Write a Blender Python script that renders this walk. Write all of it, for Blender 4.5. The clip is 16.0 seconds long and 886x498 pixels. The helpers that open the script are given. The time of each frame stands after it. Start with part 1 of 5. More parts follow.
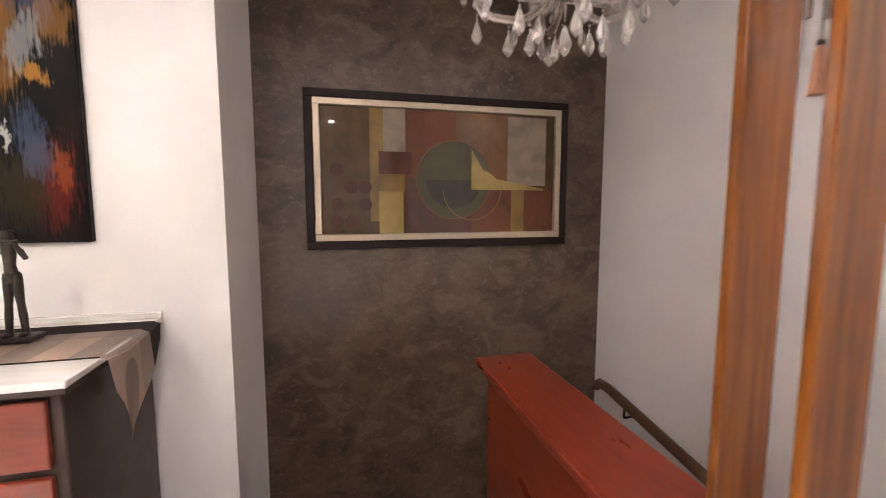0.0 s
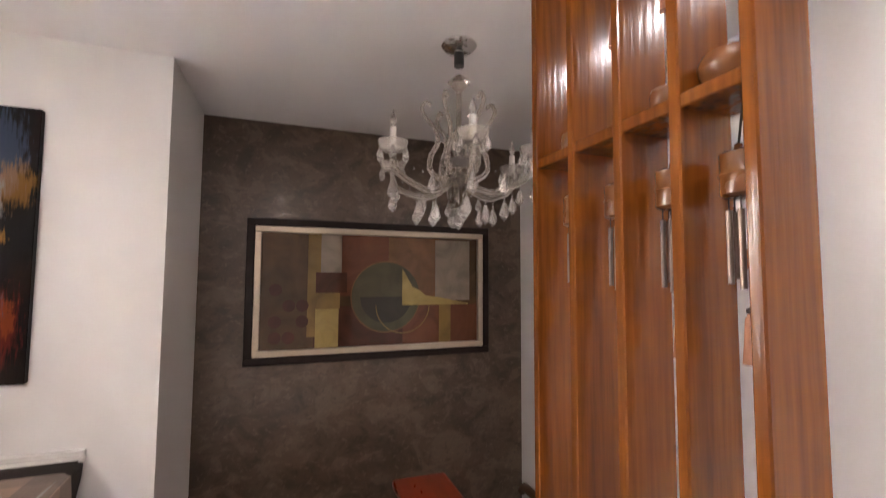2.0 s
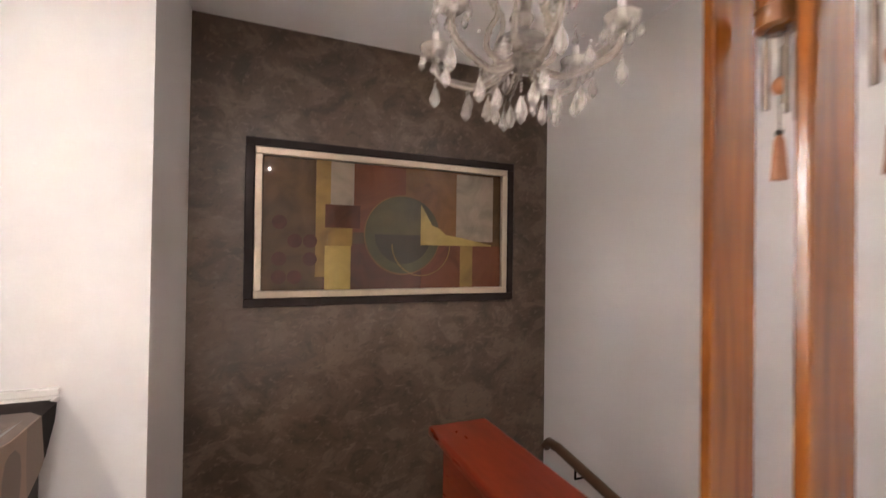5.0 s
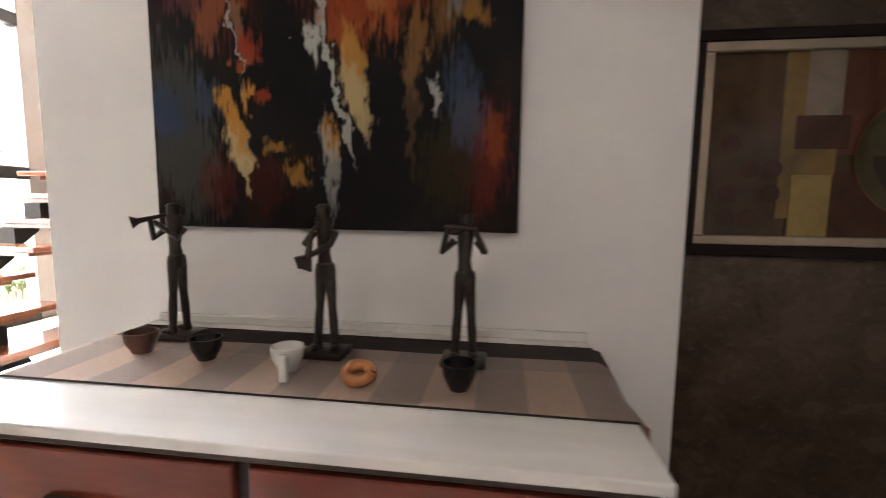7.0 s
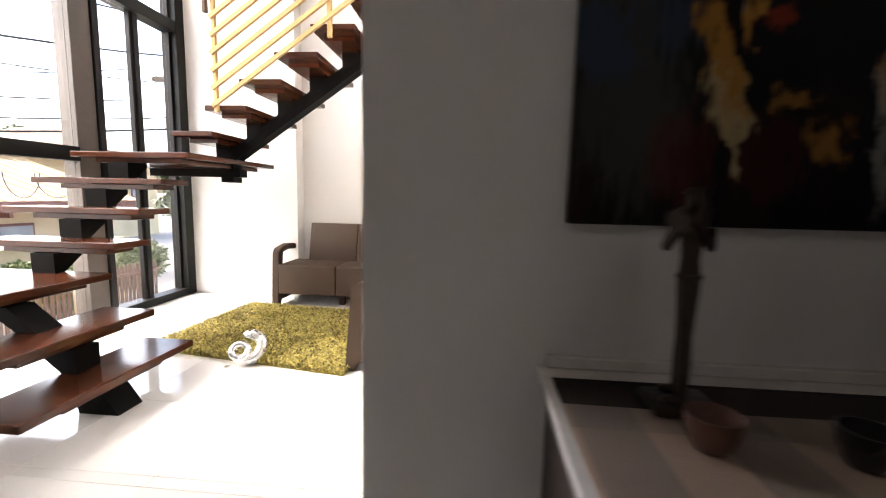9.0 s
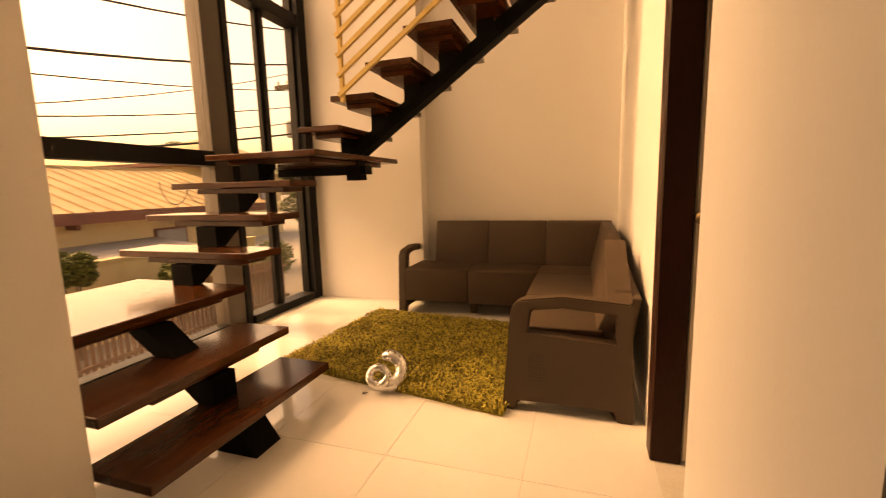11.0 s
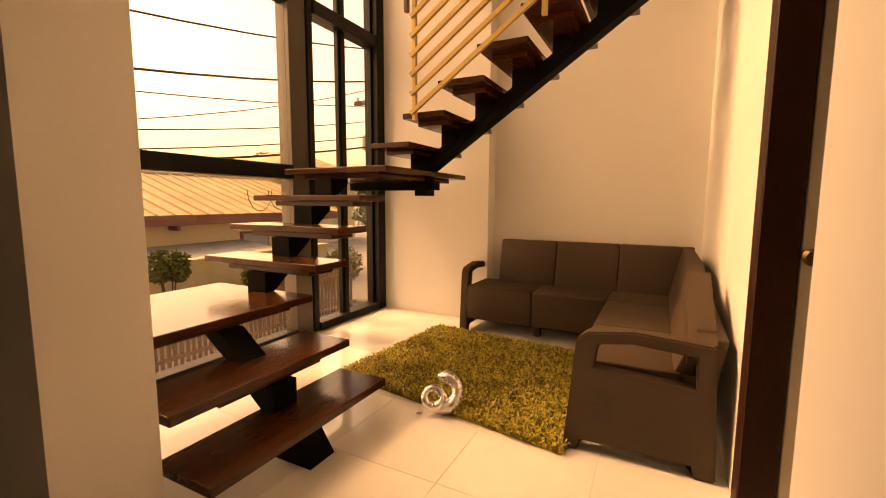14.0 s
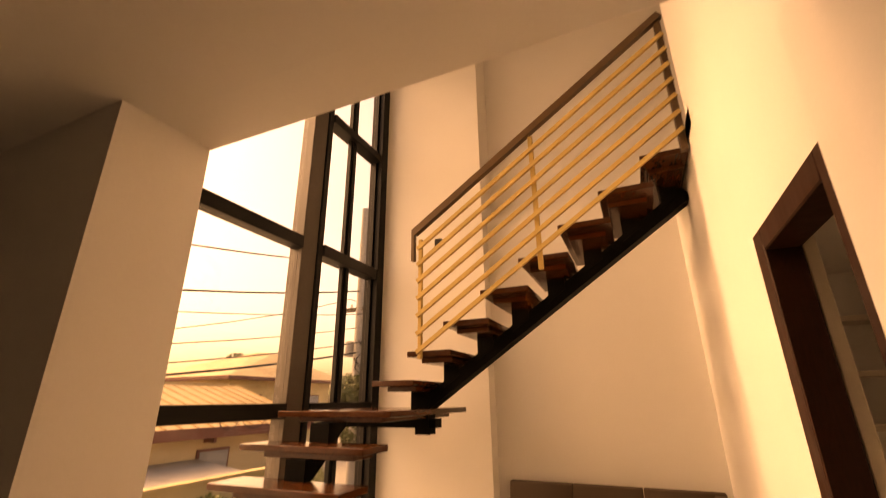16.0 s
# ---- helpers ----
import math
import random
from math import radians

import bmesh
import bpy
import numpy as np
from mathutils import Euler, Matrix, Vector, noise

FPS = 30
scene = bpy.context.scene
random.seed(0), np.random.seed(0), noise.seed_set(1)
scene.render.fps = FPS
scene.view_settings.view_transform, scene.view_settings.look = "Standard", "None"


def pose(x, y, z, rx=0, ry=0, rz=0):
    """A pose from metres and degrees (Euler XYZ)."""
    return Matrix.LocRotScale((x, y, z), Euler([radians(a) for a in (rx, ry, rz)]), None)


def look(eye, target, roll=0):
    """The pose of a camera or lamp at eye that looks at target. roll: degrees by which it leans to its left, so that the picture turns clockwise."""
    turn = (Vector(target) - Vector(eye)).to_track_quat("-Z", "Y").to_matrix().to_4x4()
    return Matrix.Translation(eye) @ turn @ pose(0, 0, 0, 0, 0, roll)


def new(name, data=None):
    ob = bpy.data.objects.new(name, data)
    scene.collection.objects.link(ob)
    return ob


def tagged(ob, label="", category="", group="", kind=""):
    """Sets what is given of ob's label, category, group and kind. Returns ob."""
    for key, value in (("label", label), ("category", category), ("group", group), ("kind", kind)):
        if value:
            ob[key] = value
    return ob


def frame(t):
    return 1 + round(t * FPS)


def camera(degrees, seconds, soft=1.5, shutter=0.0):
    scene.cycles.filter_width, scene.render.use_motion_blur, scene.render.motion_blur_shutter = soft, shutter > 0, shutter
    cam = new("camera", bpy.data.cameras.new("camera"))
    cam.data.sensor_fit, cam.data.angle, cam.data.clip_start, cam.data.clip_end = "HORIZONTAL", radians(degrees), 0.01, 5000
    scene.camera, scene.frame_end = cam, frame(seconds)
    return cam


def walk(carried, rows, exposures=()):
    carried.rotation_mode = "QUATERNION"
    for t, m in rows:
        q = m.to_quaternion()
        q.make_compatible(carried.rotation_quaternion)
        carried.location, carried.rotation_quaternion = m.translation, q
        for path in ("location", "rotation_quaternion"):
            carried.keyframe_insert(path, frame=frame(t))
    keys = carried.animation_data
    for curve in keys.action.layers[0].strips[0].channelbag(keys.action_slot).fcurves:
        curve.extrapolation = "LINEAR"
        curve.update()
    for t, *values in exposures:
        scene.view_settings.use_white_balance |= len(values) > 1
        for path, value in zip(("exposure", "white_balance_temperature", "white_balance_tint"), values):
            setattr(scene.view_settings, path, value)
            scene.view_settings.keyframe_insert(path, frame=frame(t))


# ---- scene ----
cam = camera(91.8, 16.0, 1.0, 0.5)
PATH = [
    (0, (4.036, -0.21, 1.257), (4.517, 1.721, 1.05), 0.0),
    (0.5, (4.071, -0.369, 1.318), (4.559, 1.558, 1.106), 0.0),
    (1, (4.103, -0.475, 1.404), (4.627, 1.444, 1.196), 0.2),
    (1.5, (4.122, -0.512, 1.505), (4.77, 1.377, 1.4), 0.4),
    (2, (4.124, -0.53, 1.557), (4.798, 1.349, 1.684), 0.3),
    (2.5, (4.121, -0.534, 1.614), (4.816, 1.312, 1.948), 0.2),
    (3, (4.121, -0.511, 1.64), (4.828, 1.295, 2.127), 0.1),
    (3.2, (4.126, -0.49, 1.618), (4.845, 1.306, 2.128), -0.1),
    (5.5, (3.837, 0.049, 1.234), (4.565, 1.91, 1.152), 0.6),
    (6, (3.57, 0.249, 1.198), (3.85, 2.227, 1.108), -0.0),
    (6.5, (3.352, 0.395, 1.192), (3.194, 2.383, 1.046), -0.1),
    (7, (3.086, 0.455, 1.194), (2.824, 2.427, 0.987), 0.7),
    (7.5, (2.821, 0.544, 1.205), (2.57, 2.514, 0.968), 1.3),
    (7.8, (2.604, 0.551, 1.182), (2.423, 2.532, 0.976), 1.6),
    (8, (2.475, 0.646, 1.218), (2.293, 2.624, 0.981), 1.8),
    (8.2, (2.358, 0.663, 1.209), (2.165, 2.64, 0.975), 2.0),
    (10.3, (1.279, 1.208, 1.137), (1.157, 3.185, 0.86), -0.3),
    (10.5, (1.277, 1.258, 1.141), (1.062, 3.226, 0.861), -0.6),
    (11, (1.351, 1.338, 1.167), (0.735, 3.22, 0.884), -1.5),
    (11.5, (1.437, 1.252, 1.179), (0.729, 3.102, 0.902), -1.0),
    (12, (1.497, 1.164, 1.183), (0.748, 2.999, 0.915), -0.3),
    (12.5, (1.495, 1.149, 1.178), (0.698, 2.966, 0.924), 0.1),
    (13, (1.427, 1.236, 1.187), (0.588, 3.035, 0.943), 0.3),
    (13.5, (1.356, 1.352, 1.175), (0.478, 3.134, 0.942), 0.3),
    (14, (1.341, 1.398, 1.203), (0.442, 3.171, 0.982), 0.3),
    (14.5, (1.329, 1.412, 1.3), (0.412, 3.181, 1.135), 0.3),
    (15, (1.277, 1.378, 1.374), (0.352, 3.147, 1.494), 0.2),
    (15.4, (1.203, 1.354, 1.483), (0.309, 3.114, 1.807), -0.3),
    (15.5, (1.186, 1.356, 1.478), (0.313, 3.108, 1.886), 0.1),
    (16, (1.153, 1.304, 1.512), (0.391, 3.03, 2.176), -0.6),
]
EXPOSURES = [
    (0.0, 7.15, 6300, 14),
    (1.0, 6.95, 6300, 15),
    (2.0, 6.56, 6300, 15),
    (3.2, 6.55, 6300, 15),
    (5.3, 7.15, 6300, 13),
    (6.2, 7.10, 6300, 12),
    (6.6, 6.33, 6300, 11),
    (7.0, 5.47, 6300, 10),
    (7.5, 4.63, 6300, 10),
    (8.0, 4.15, 6300, 10),
    (8.2, 3.85, 6300, 10),
    (9.2, 2.81, 6300, 12),
    (10.3, 1.76, 8500, 14),
    (10.6, 1.34, 36000, 36),
    (11.4, 1.34, 60000, 36.5),
    (11.7, 1.66, 9000, 19),
    (12.2, 1.65, 6300, 17),
    (13.1, 1.65, 6300, 17),
    (13.4, 1.35, 60000, 37.5),
    (14.0, 1.29, 60000, 38.5),
    (15.0, 1.29, 60000, 40.5),
    (16.0, 1.29, 60000, 42.5),
]
walk(cam, [(t, look(eye, target, roll)) for t, eye, target, roll in PATH], EXPOSURES)

# ---- world, sun, lamps ----
world = bpy.data.worlds.new("sky")
scene.world = world
world.use_nodes = True
wn = world.node_tree
wn.nodes.clear()
sky = wn.nodes.new("ShaderNodeTexSky")
sky.sky_type, sky.sun_disc = "NISHITA", False
sky.sun_elevation, sky.sun_rotation = radians(44), radians(262)
sky.air_density, sky.dust_density, sky.ozone_density = 1.0, 5.0, 1.0
wb = wn.nodes.new("ShaderNodeBackground")
wb.inputs["Strength"].default_value = 0.15
wo = wn.nodes.new("ShaderNodeOutputWorld")
wn.links.new(sky.outputs[0], wb.inputs[0])
wn.links.new(wb.outputs[0], wo.inputs[0])
sun = new("sun", bpy.data.lights.new("sun", "SUN"))
sun.data.energy, sun.data.angle, sun.data.color = 0.6, radians(10), (1, 0.93, 0.83)
sun.matrix_world = look((-30, -4.2, 29), (0, 0, 0))


def area(name, eye, target, size_x, size_y, watts, color=(1, 1, 1)):
    lamp = new(name, bpy.data.lights.new(name, "AREA"))
    lamp.data.shape, lamp.data.size, lamp.data.size_y = "RECTANGLE", size_x, size_y
    lamp.data.energy, lamp.data.color = watts, color
    lamp.matrix_world = look(eye, target)
    return lamp


# lamps added just outside the glazed wall to boost sky light, falling in from above
for z in (0.75, 1.9, 3.05, 4.2):
    area("window_fill", (-1.72, 3.75, z), (-0.75, 3.85, z - 0.2), 3.1, 1.1, 5.2, (1.0, 0.935, 0.83))
HALL_WATTS = 0.13
DOWNLIGHTS = [(2.55, -0.45), (4.0, -0.48), (5.47, -0.42), (4.0, -2.0), (2.55, -2.0), (0.4, 0.2), (2.19, 4.48)]

# ---- materials ----
MATS = {}


def material(name, color, rough=0.6, metal=0.0, grain=60.0, vary=0.06, stain=2.0, stain_amt=0.08, bump=0.05, spec=0.5, stretch=(1, 1, 1), coat=0.0, color2=None, island=False, strand=False):
    """A principled material with variation at two scales and a fine relief."""
    m = bpy.data.materials.new(name)
    m.use_nodes = True
    t = m.node_tree
    p = t.nodes["Principled BSDF"]
    co = t.nodes.new("ShaderNodeTexCoord")
    mp = t.nodes.new("ShaderNodeMapping")
    mp.inputs["Scale"].default_value = stretch
    t.links.new(co.outputs["Object"], mp.inputs[0])
    n1 = t.nodes.new("ShaderNodeTexNoise")
    n1.inputs["Scale"].default_value, n1.inputs["Detail"].default_value = grain, 6
    n2 = t.nodes.new("ShaderNodeTexNoise")
    n2.inputs["Scale"].default_value, n2.inputs["Detail"].default_value = stain, 5
    t.links.new(mp.outputs[0], n1.inputs["Vector"])
    t.links.new(mp.outputs[0], n2.inputs["Vector"])
    c2 = color2 or tuple(c * 0.55 for c in color)
    r = t.nodes.new("ShaderNodeMapRange")
    r.inputs["From Min"].default_value, r.inputs["From Max"].default_value = 0.35, 0.7
    r.inputs["To Min"].default_value, r.inputs["To Max"].default_value = 0, stain_amt * 5
    t.links.new(n2.outputs[0], r.inputs["Value"])
    mx = t.nodes.new("ShaderNodeMix")
    mx.data_type = "RGBA"
    mx.inputs["A"].default_value, mx.inputs["B"].default_value = (*color, 1), (*c2, 1)
    t.links.new(r.outputs[0], mx.inputs["Factor"])
    hs = t.nodes.new("ShaderNodeHueSaturation")
    v = t.nodes.new("ShaderNodeMapRange")
    v.inputs["To Min"].default_value, v.inputs["To Max"].default_value = 1 - vary * 2, 1 + vary * 2
    t.links.new(n1.outputs[0], v.inputs["Value"])
    value = v.outputs[0]
    if island:
        oi = t.nodes.new("ShaderNodeObjectInfo")
        rr = t.nodes.new("ShaderNodeMapRange")
        rr.inputs["To Min"].default_value, rr.inputs["To Max"].default_value = 0.94, 1.05
        t.links.new(oi.outputs["Random"], rr.inputs["Value"])
        mu = t.nodes.new("ShaderNodeMath")
        mu.operation = "MULTIPLY"
        t.links.new(value, mu.inputs[0])
        t.links.new(rr.outputs[0], mu.inputs[1])
        value = mu.outputs[0]
    if strand:
        gi = t.nodes.new("ShaderNodeNewGeometry")
        rs = t.nodes.new("ShaderNodeMapRange")
        rs.inputs["To Min"].default_value, rs.inputs["To Max"].default_value = 0.30, 1.75
        t.links.new(gi.outputs["Random Per Island"], rs.inputs["Value"])
        mu2 = t.nodes.new("ShaderNodeMath")
        mu2.operation = "MULTIPLY"
        t.links.new(value, mu2.inputs[0])
        t.links.new(rs.outputs[0], mu2.inputs[1])
        value = mu2.outputs[0]
    t.links.new(value, hs.inputs["Value"])
    t.links.new(mx.outputs["Result"], hs.inputs["Color"])
    t.links.new(hs.outputs[0], p.inputs["Base Color"])
    rg = t.nodes.new("ShaderNodeMapRange")
    rg.inputs["To Min"].default_value, rg.inputs["To Max"].default_value = max(0, rough - 0.08), min(1, rough + 0.08)
    t.links.new(n2.outputs[0], rg.inputs["Value"])
    t.links.new(rg.outputs[0], p.inputs["Roughness"])
    p.inputs["Metallic"].default_value = metal
    p.inputs["Specular IOR Level"].default_value = spec
    p.inputs["Coat Weight"].default_value = coat
    p.inputs["Coat Roughness"].default_value = 0.08
    if bump:
        b = t.nodes.new("ShaderNodeBump")
        b.inputs["Strength"].default_value, b.inputs["Distance"].default_value = bump, 0.01
        t.links.new(n1.outputs[0], b.inputs["Height"])
        t.links.new(b.outputs[0], p.inputs["Normal"])
    MATS[name] = m
    return m


def glowing(name, color, strength):
    m = bpy.data.materials.new(name)
    m.use_nodes = True
    p = m.node_tree.nodes["Principled BSDF"]
    p.inputs["Base Color"].default_value = (*color, 1)
    p.inputs["Emission Color"].default_value = (*color, 1)
    p.inputs["Emission Strength"].default_value = strength
    return m


WHITE = material("white_paint", (0.80, 0.785, 0.765), 0.62, grain=90, vary=0.012, stain=1.3, stain_amt=0.015, bump=0.03)
CEIL = material("ceiling_paint", (0.80, 0.785, 0.77), 0.75, grain=70, vary=0.01, stain=0.9, stain_amt=0.02, bump=0.02)
TILE = material("polished_tile", (0.76, 0.745, 0.72), 0.045, grain=25, vary=0.015, stain=3, stain_amt=0.02, bump=0.0, island=True)
GROUT = material("grout", (0.70, 0.67, 0.63), 0.6)
TREAD = material("varnished_tread_wood", (0.070, 0.022, 0.010), 0.17, grain=14, vary=0.28, stain=3, stain_amt=0.14, bump=0.02, stretch=(6, 1, 6), coat=0.06, spec=0.22)
STEEL = material("black_steel", (0.0045, 0.004, 0.004), 0.6, metal=0.0, grain=40, vary=0.1, bump=0.02, spec=0.05)
ALU = material("black_window_frame", (0.006, 0.0055, 0.0055), 0.45, grain=50, vary=0.08, bump=0.0, spec=0.18)
GOLD = material("gold_painted_rail", (0.58, 0.40, 0.17), 0.45, grain=60, vary=0.08, stain=5, stain_amt=0.06, bump=0.03)
BROWNRAIL = material("brown_handrail", (0.10, 0.05, 0.022), 0.4, grain=40, vary=0.15, bump=0.03, stretch=(1, 6, 6))
SOFA = material("brown_resin_weave", (0.058, 0.032, 0.017), 0.68, grain=420, vary=0.12, stain=3, stain_amt=0.04, bump=0.35)
RUG = material("olive_rug", (0.40, 0.33, 0.085), 0.8, grain=180, vary=0.2, stain=7, stain_amt=0.09, bump=0.0, color2=(0.16, 0.125, 0.02), strand=True)
FOIL = material("silver_foil", (0.84, 0.83, 0.83), 0.16, metal=1.0, grain=55, vary=0.02, stain=20, bump=0.6)
DOORWOOD = material("dark_door_frame_wood", (0.030, 0.008, 0.004), 0.45, grain=20, vary=0.25, stain=4, bump=0.03, spec=0.2, stretch=(6, 6, 1))
LEAFPAINT = material("pale_door_paint", (0.72, 0.64, 0.54), 0.4, grain=40, vary=0.03, bump=0.02)
GREYGLASS = material("grey_door_panel", (0.30, 0.31, 0.33), 0.25, grain=10, vary=0.06, bump=0.0)
BRASS = material("aged_brass", (0.10, 0.065, 0.035), 0.4, metal=0.8, grain=50, vary=0.1)


def cement(name):
    """Trowelled dark cement: broad clouds, torn light patches, fine pits."""
    m = bpy.data.materials.new(name)
    m.use_nodes = True
    t = m.node_tree
    p = t.nodes["Principled BSDF"]
    co = t.nodes.new("ShaderNodeTexCoord")
    mp = t.nodes.new("ShaderNodeMapping")
    mp.inputs["Scale"].default_value = (0.85, 1.0, 1.15)
    t.links.new(co.outputs["Object"], mp.inputs[0])

    def cloud(scale, detail, distortion):
        n = t.nodes.new("ShaderNodeTexNoise")
        n.inputs["Scale"].default_value, n.inputs["Detail"].default_value, n.inputs["Distortion"].default_value = scale, detail, distortion
        t.links.new(mp.outputs[0], n.inputs["Vector"])
        return n.outputs[0]

    def ramp(value, lo, hi, a, c):
        r = t.nodes.new("ShaderNodeMapRange")
        r.inputs["From Min"].default_value, r.inputs["From Max"].default_value = lo, hi
        r.inputs["To Min"].default_value, r.inputs["To Max"].default_value = a, c
        t.links.new(value, r.inputs["Value"])
        return r.outputs[0]

    def mix(a, c, f):
        x = t.nodes.new("ShaderNodeMix")
        x.data_type = "RGBA"
        for key, v in (("A", a), ("B", c)):
            if isinstance(v, tuple):
                x.inputs[key].default_value = (*v, 1)
            else:
                t.links.new(v, x.inputs[key])
        t.links.new(f, x.inputs["Factor"])
        return x.outputs["Result"]
    broad, torn, fine, pits = cloud(1.7, 4, 0.6), cloud(5.5, 9, 1.1), cloud(30, 9, 0.6), cloud(120, 4, 0.0)
    c = mix((0.066, 0.043, 0.027), (0.104, 0.070, 0.044), ramp(broad, 0.36, 0.64, 0, 1))
    c = mix(c, (0.132, 0.092, 0.060), ramp(torn, 0.52, 0.60, 0, 0.75))
    c = mix(c, (0.038, 0.024, 0.015), ramp(torn, 0.46, 0.36, 0, 0.65))
    c = mix(c, (0.172, 0.126, 0.086), ramp(fine, 0.57, 0.70, 0, 0.5))
    c = mix(c, (0.030, 0.021, 0.014), ramp(fine, 0.42, 0.30, 0, 0.5))
    c = mix(c, (0.26, 0.21, 0.16), ramp(pits, 0.71, 0.76, 0, 0.6))
    c = mix(c, (0.024, 0.017, 0.011), ramp(pits, 0.31, 0.25, 0, 0.6))
    t.links.new(c, p.inputs["Base Color"])
    t.links.new(ramp(torn, 0.3, 0.7, 0.28, 0.5), p.inputs["Roughness"])
    b = t.nodes.new("ShaderNodeBump")
    p.inputs["Coat Weight"].default_value, p.inputs["Coat Roughness"].default_value = 0.15, 0.05
    b.inputs["Strength"].default_value, b.inputs["Distance"].default_value = 0.25, 0.006
    t.links.new(fine, b.inputs["Height"])
    t.links.new(b.outputs[0], p.inputs["Normal"])
    return m


CEMENT = cement("dark_polished_cement")
REDWOOD = material("red_varnished_wood", (0.165, 0.023, 0.008), 0.30, grain=9, vary=0.16, stain=3, stain_amt=0.10, bump=0.06, stretch=(5, 1, 5), color2=(0.11, 0.015, 0.006))
SCREEN = material("orange_varnished_wood", (0.175, 0.053, 0.0070), 0.17, grain=9, vary=0.30, stain=2.0, stain_amt=0.16, bump=0.09, stretch=(9, 9, 0.5), coat=0.0, spec=0.28, color2=(0.080, 0.020, 0.003))
MARBLE = material("white_marble_top", (0.74, 0.72, 0.69), 0.12, grain=6, vary=0.06, stain=2.2, stain_amt=0.05, bump=0.0, stretch=(0.6, 4, 1), color2=(0.45, 0.42, 0.39))
DARKCAB = material("espresso_cabinet", (0.045, 0.026, 0.018), 0.45, grain=25, vary=0.2, bump=0.03, stretch=(1, 8, 8))
DRAWER = material("mahogany_drawer", (0.20, 0.038, 0.018), 0.33, grain=12, vary=0.2, stain=3, stain_amt=0.1, bump=0.03, stretch=(1, 6, 6))
BRONZE = material("dark_bronze", (0.048, 0.037, 0.029), 0.36, metal=0.6, grain=35, vary=0.3, stain=14, stain_amt=0.12, bump=0.2)
CHROME = material("chrome", (0.7, 0.69, 0.67), 0.12, metal=1.0, vary=0.02)
BAMBOO = material("brown_bamboo", (0.16, 0.060, 0.018), 0.28, grain=30, vary=0.25, bump=0.06)
TUBE = material("dull_metal_tube", (0.20, 0.155, 0.125), 0.38, metal=0.8, vary=0.08)
CORD = material("dark_cord", (0.03, 0.022, 0.018), 0.9)
TASSEL = material("tan_tassel", (0.38, 0.17, 0.09), 0.7, vary=0.15, grain=90, bump=0.2)
BLACKPLASTIC = material("black_plastic", (0.012, 0.011, 0.011), 0.35)
CERWHITE = material("white_ceramic", (0.72, 0.70, 0.66), 0.25)
CERBLACK = material("black_ceramic", (0.018, 0.016, 0.016), 0.22)
CERBROWN = material("brown_ceramic", (0.13, 0.06, 0.045), 0.35, vary=0.15)
CLAY = material("orange_clay", (0.50, 0.20, 0.07), 0.55, vary=0.15, stain=20, stain_amt=0.15)
ROOF = material("tan_metal_roof", (0.56, 0.40, 0.22), 0.6, grain=8, vary=0.06, stain=0.4, stain_amt=0.1, bump=0.0)
FASCIA = material("maroon_fascia", (0.20, 0.075, 0.055), 0.6)
STUCCO = material("beige_stucco", (0.66, 0.52, 0.34), 0.85, grain=6, vary=0.06, stain=0.5, stain_amt=0.08)
STUCCO2 = material("yellow_wall", (0.66, 0.51, 0.29), 0.85, grain=5, vary=0.08, stain=0.6, stain_amt=0.14)
GREYROOF = material("grey_metal_roof", (0.34, 0.31, 0.28), 0.6, spec=0.4, grain=5, vary=0.05)
GROUND = material("street_ground", (0.32, 0.285, 0.24), 0.9, grain=3, vary=0.2, stain=0.2, stain_amt=0.15)
FENCEW = material("brown_fence_paint", (0.17, 0.085, 0.05), 0.7, vary=0.2)
LEAF = material("hedge_leaf", (0.105, 0.125, 0.028), 0.6, grain=30, vary=0.3)
LEAF2 = material("tree_leaf", (0.070, 0.090, 0.024), 0.6, grain=30, vary=0.3)
BARK = material("bark", (0.10, 0.075, 0.05), 0.9, vary=0.2, bump=0.3)
POLE = material("weathered_concrete_pole", (0.36, 0.34, 0.31), 0.85, grain=20, vary=0.1, bump=0.1)
WIRE = material("black_wire", (0.012, 0.012, 0.013), 0.7)


def clear_glass(name, color, rough=0.0, ior=1.45):
    m = bpy.data.materials.new(name)
    m.use_nodes = True
    p = m.node_tree.nodes["Principled BSDF"]
    p.inputs["Base Color"].default_value = (*color, 1)
    p.inputs["Roughness"].default_value = rough
    p.inputs["IOR"].default_value = ior
    p.inputs["Transmission Weight"].default_value = 1.0
    return m


def window_glass():
    """Thin glazing: a clear pane with its mirror gloss."""
    m = bpy.data.materials.new("window_glass")
    m.use_nodes = True
    t = m.node_tree
    t.nodes.clear()
    out = t.nodes.new("ShaderNodeOutputMaterial")
    tr = t.nodes.new("ShaderNodeBsdfTransparent")
    gl = t.nodes.new("ShaderNodeBsdfGlossy")
    gl.inputs["Roughness"].default_value = 0.02
    lw = t.nodes.new("ShaderNodeLayerWeight")
    pw = t.nodes.new("ShaderNodeMath")
    pw.operation = "POWER"
    pw.inputs[1].default_value = 4.0
    t.links.new(lw.outputs["Facing"], pw.inputs[0])
    fr = t.nodes.new("ShaderNodeMapRange")
    fr.inputs["To Min"].default_value, fr.inputs["To Max"].default_value = 0.03, 0.6
    t.links.new(pw.outputs[0], fr.inputs["Value"])
    mx = t.nodes.new("ShaderNodeMixShader")
    t.links.new(fr.outputs[0], mx.inputs[0])
    t.links.new(tr.outputs[0], mx.inputs[1])
    t.links.new(gl.outputs[0], mx.inputs[2])
    t.links.new(mx.outputs[0], out.inputs[0])
    return m


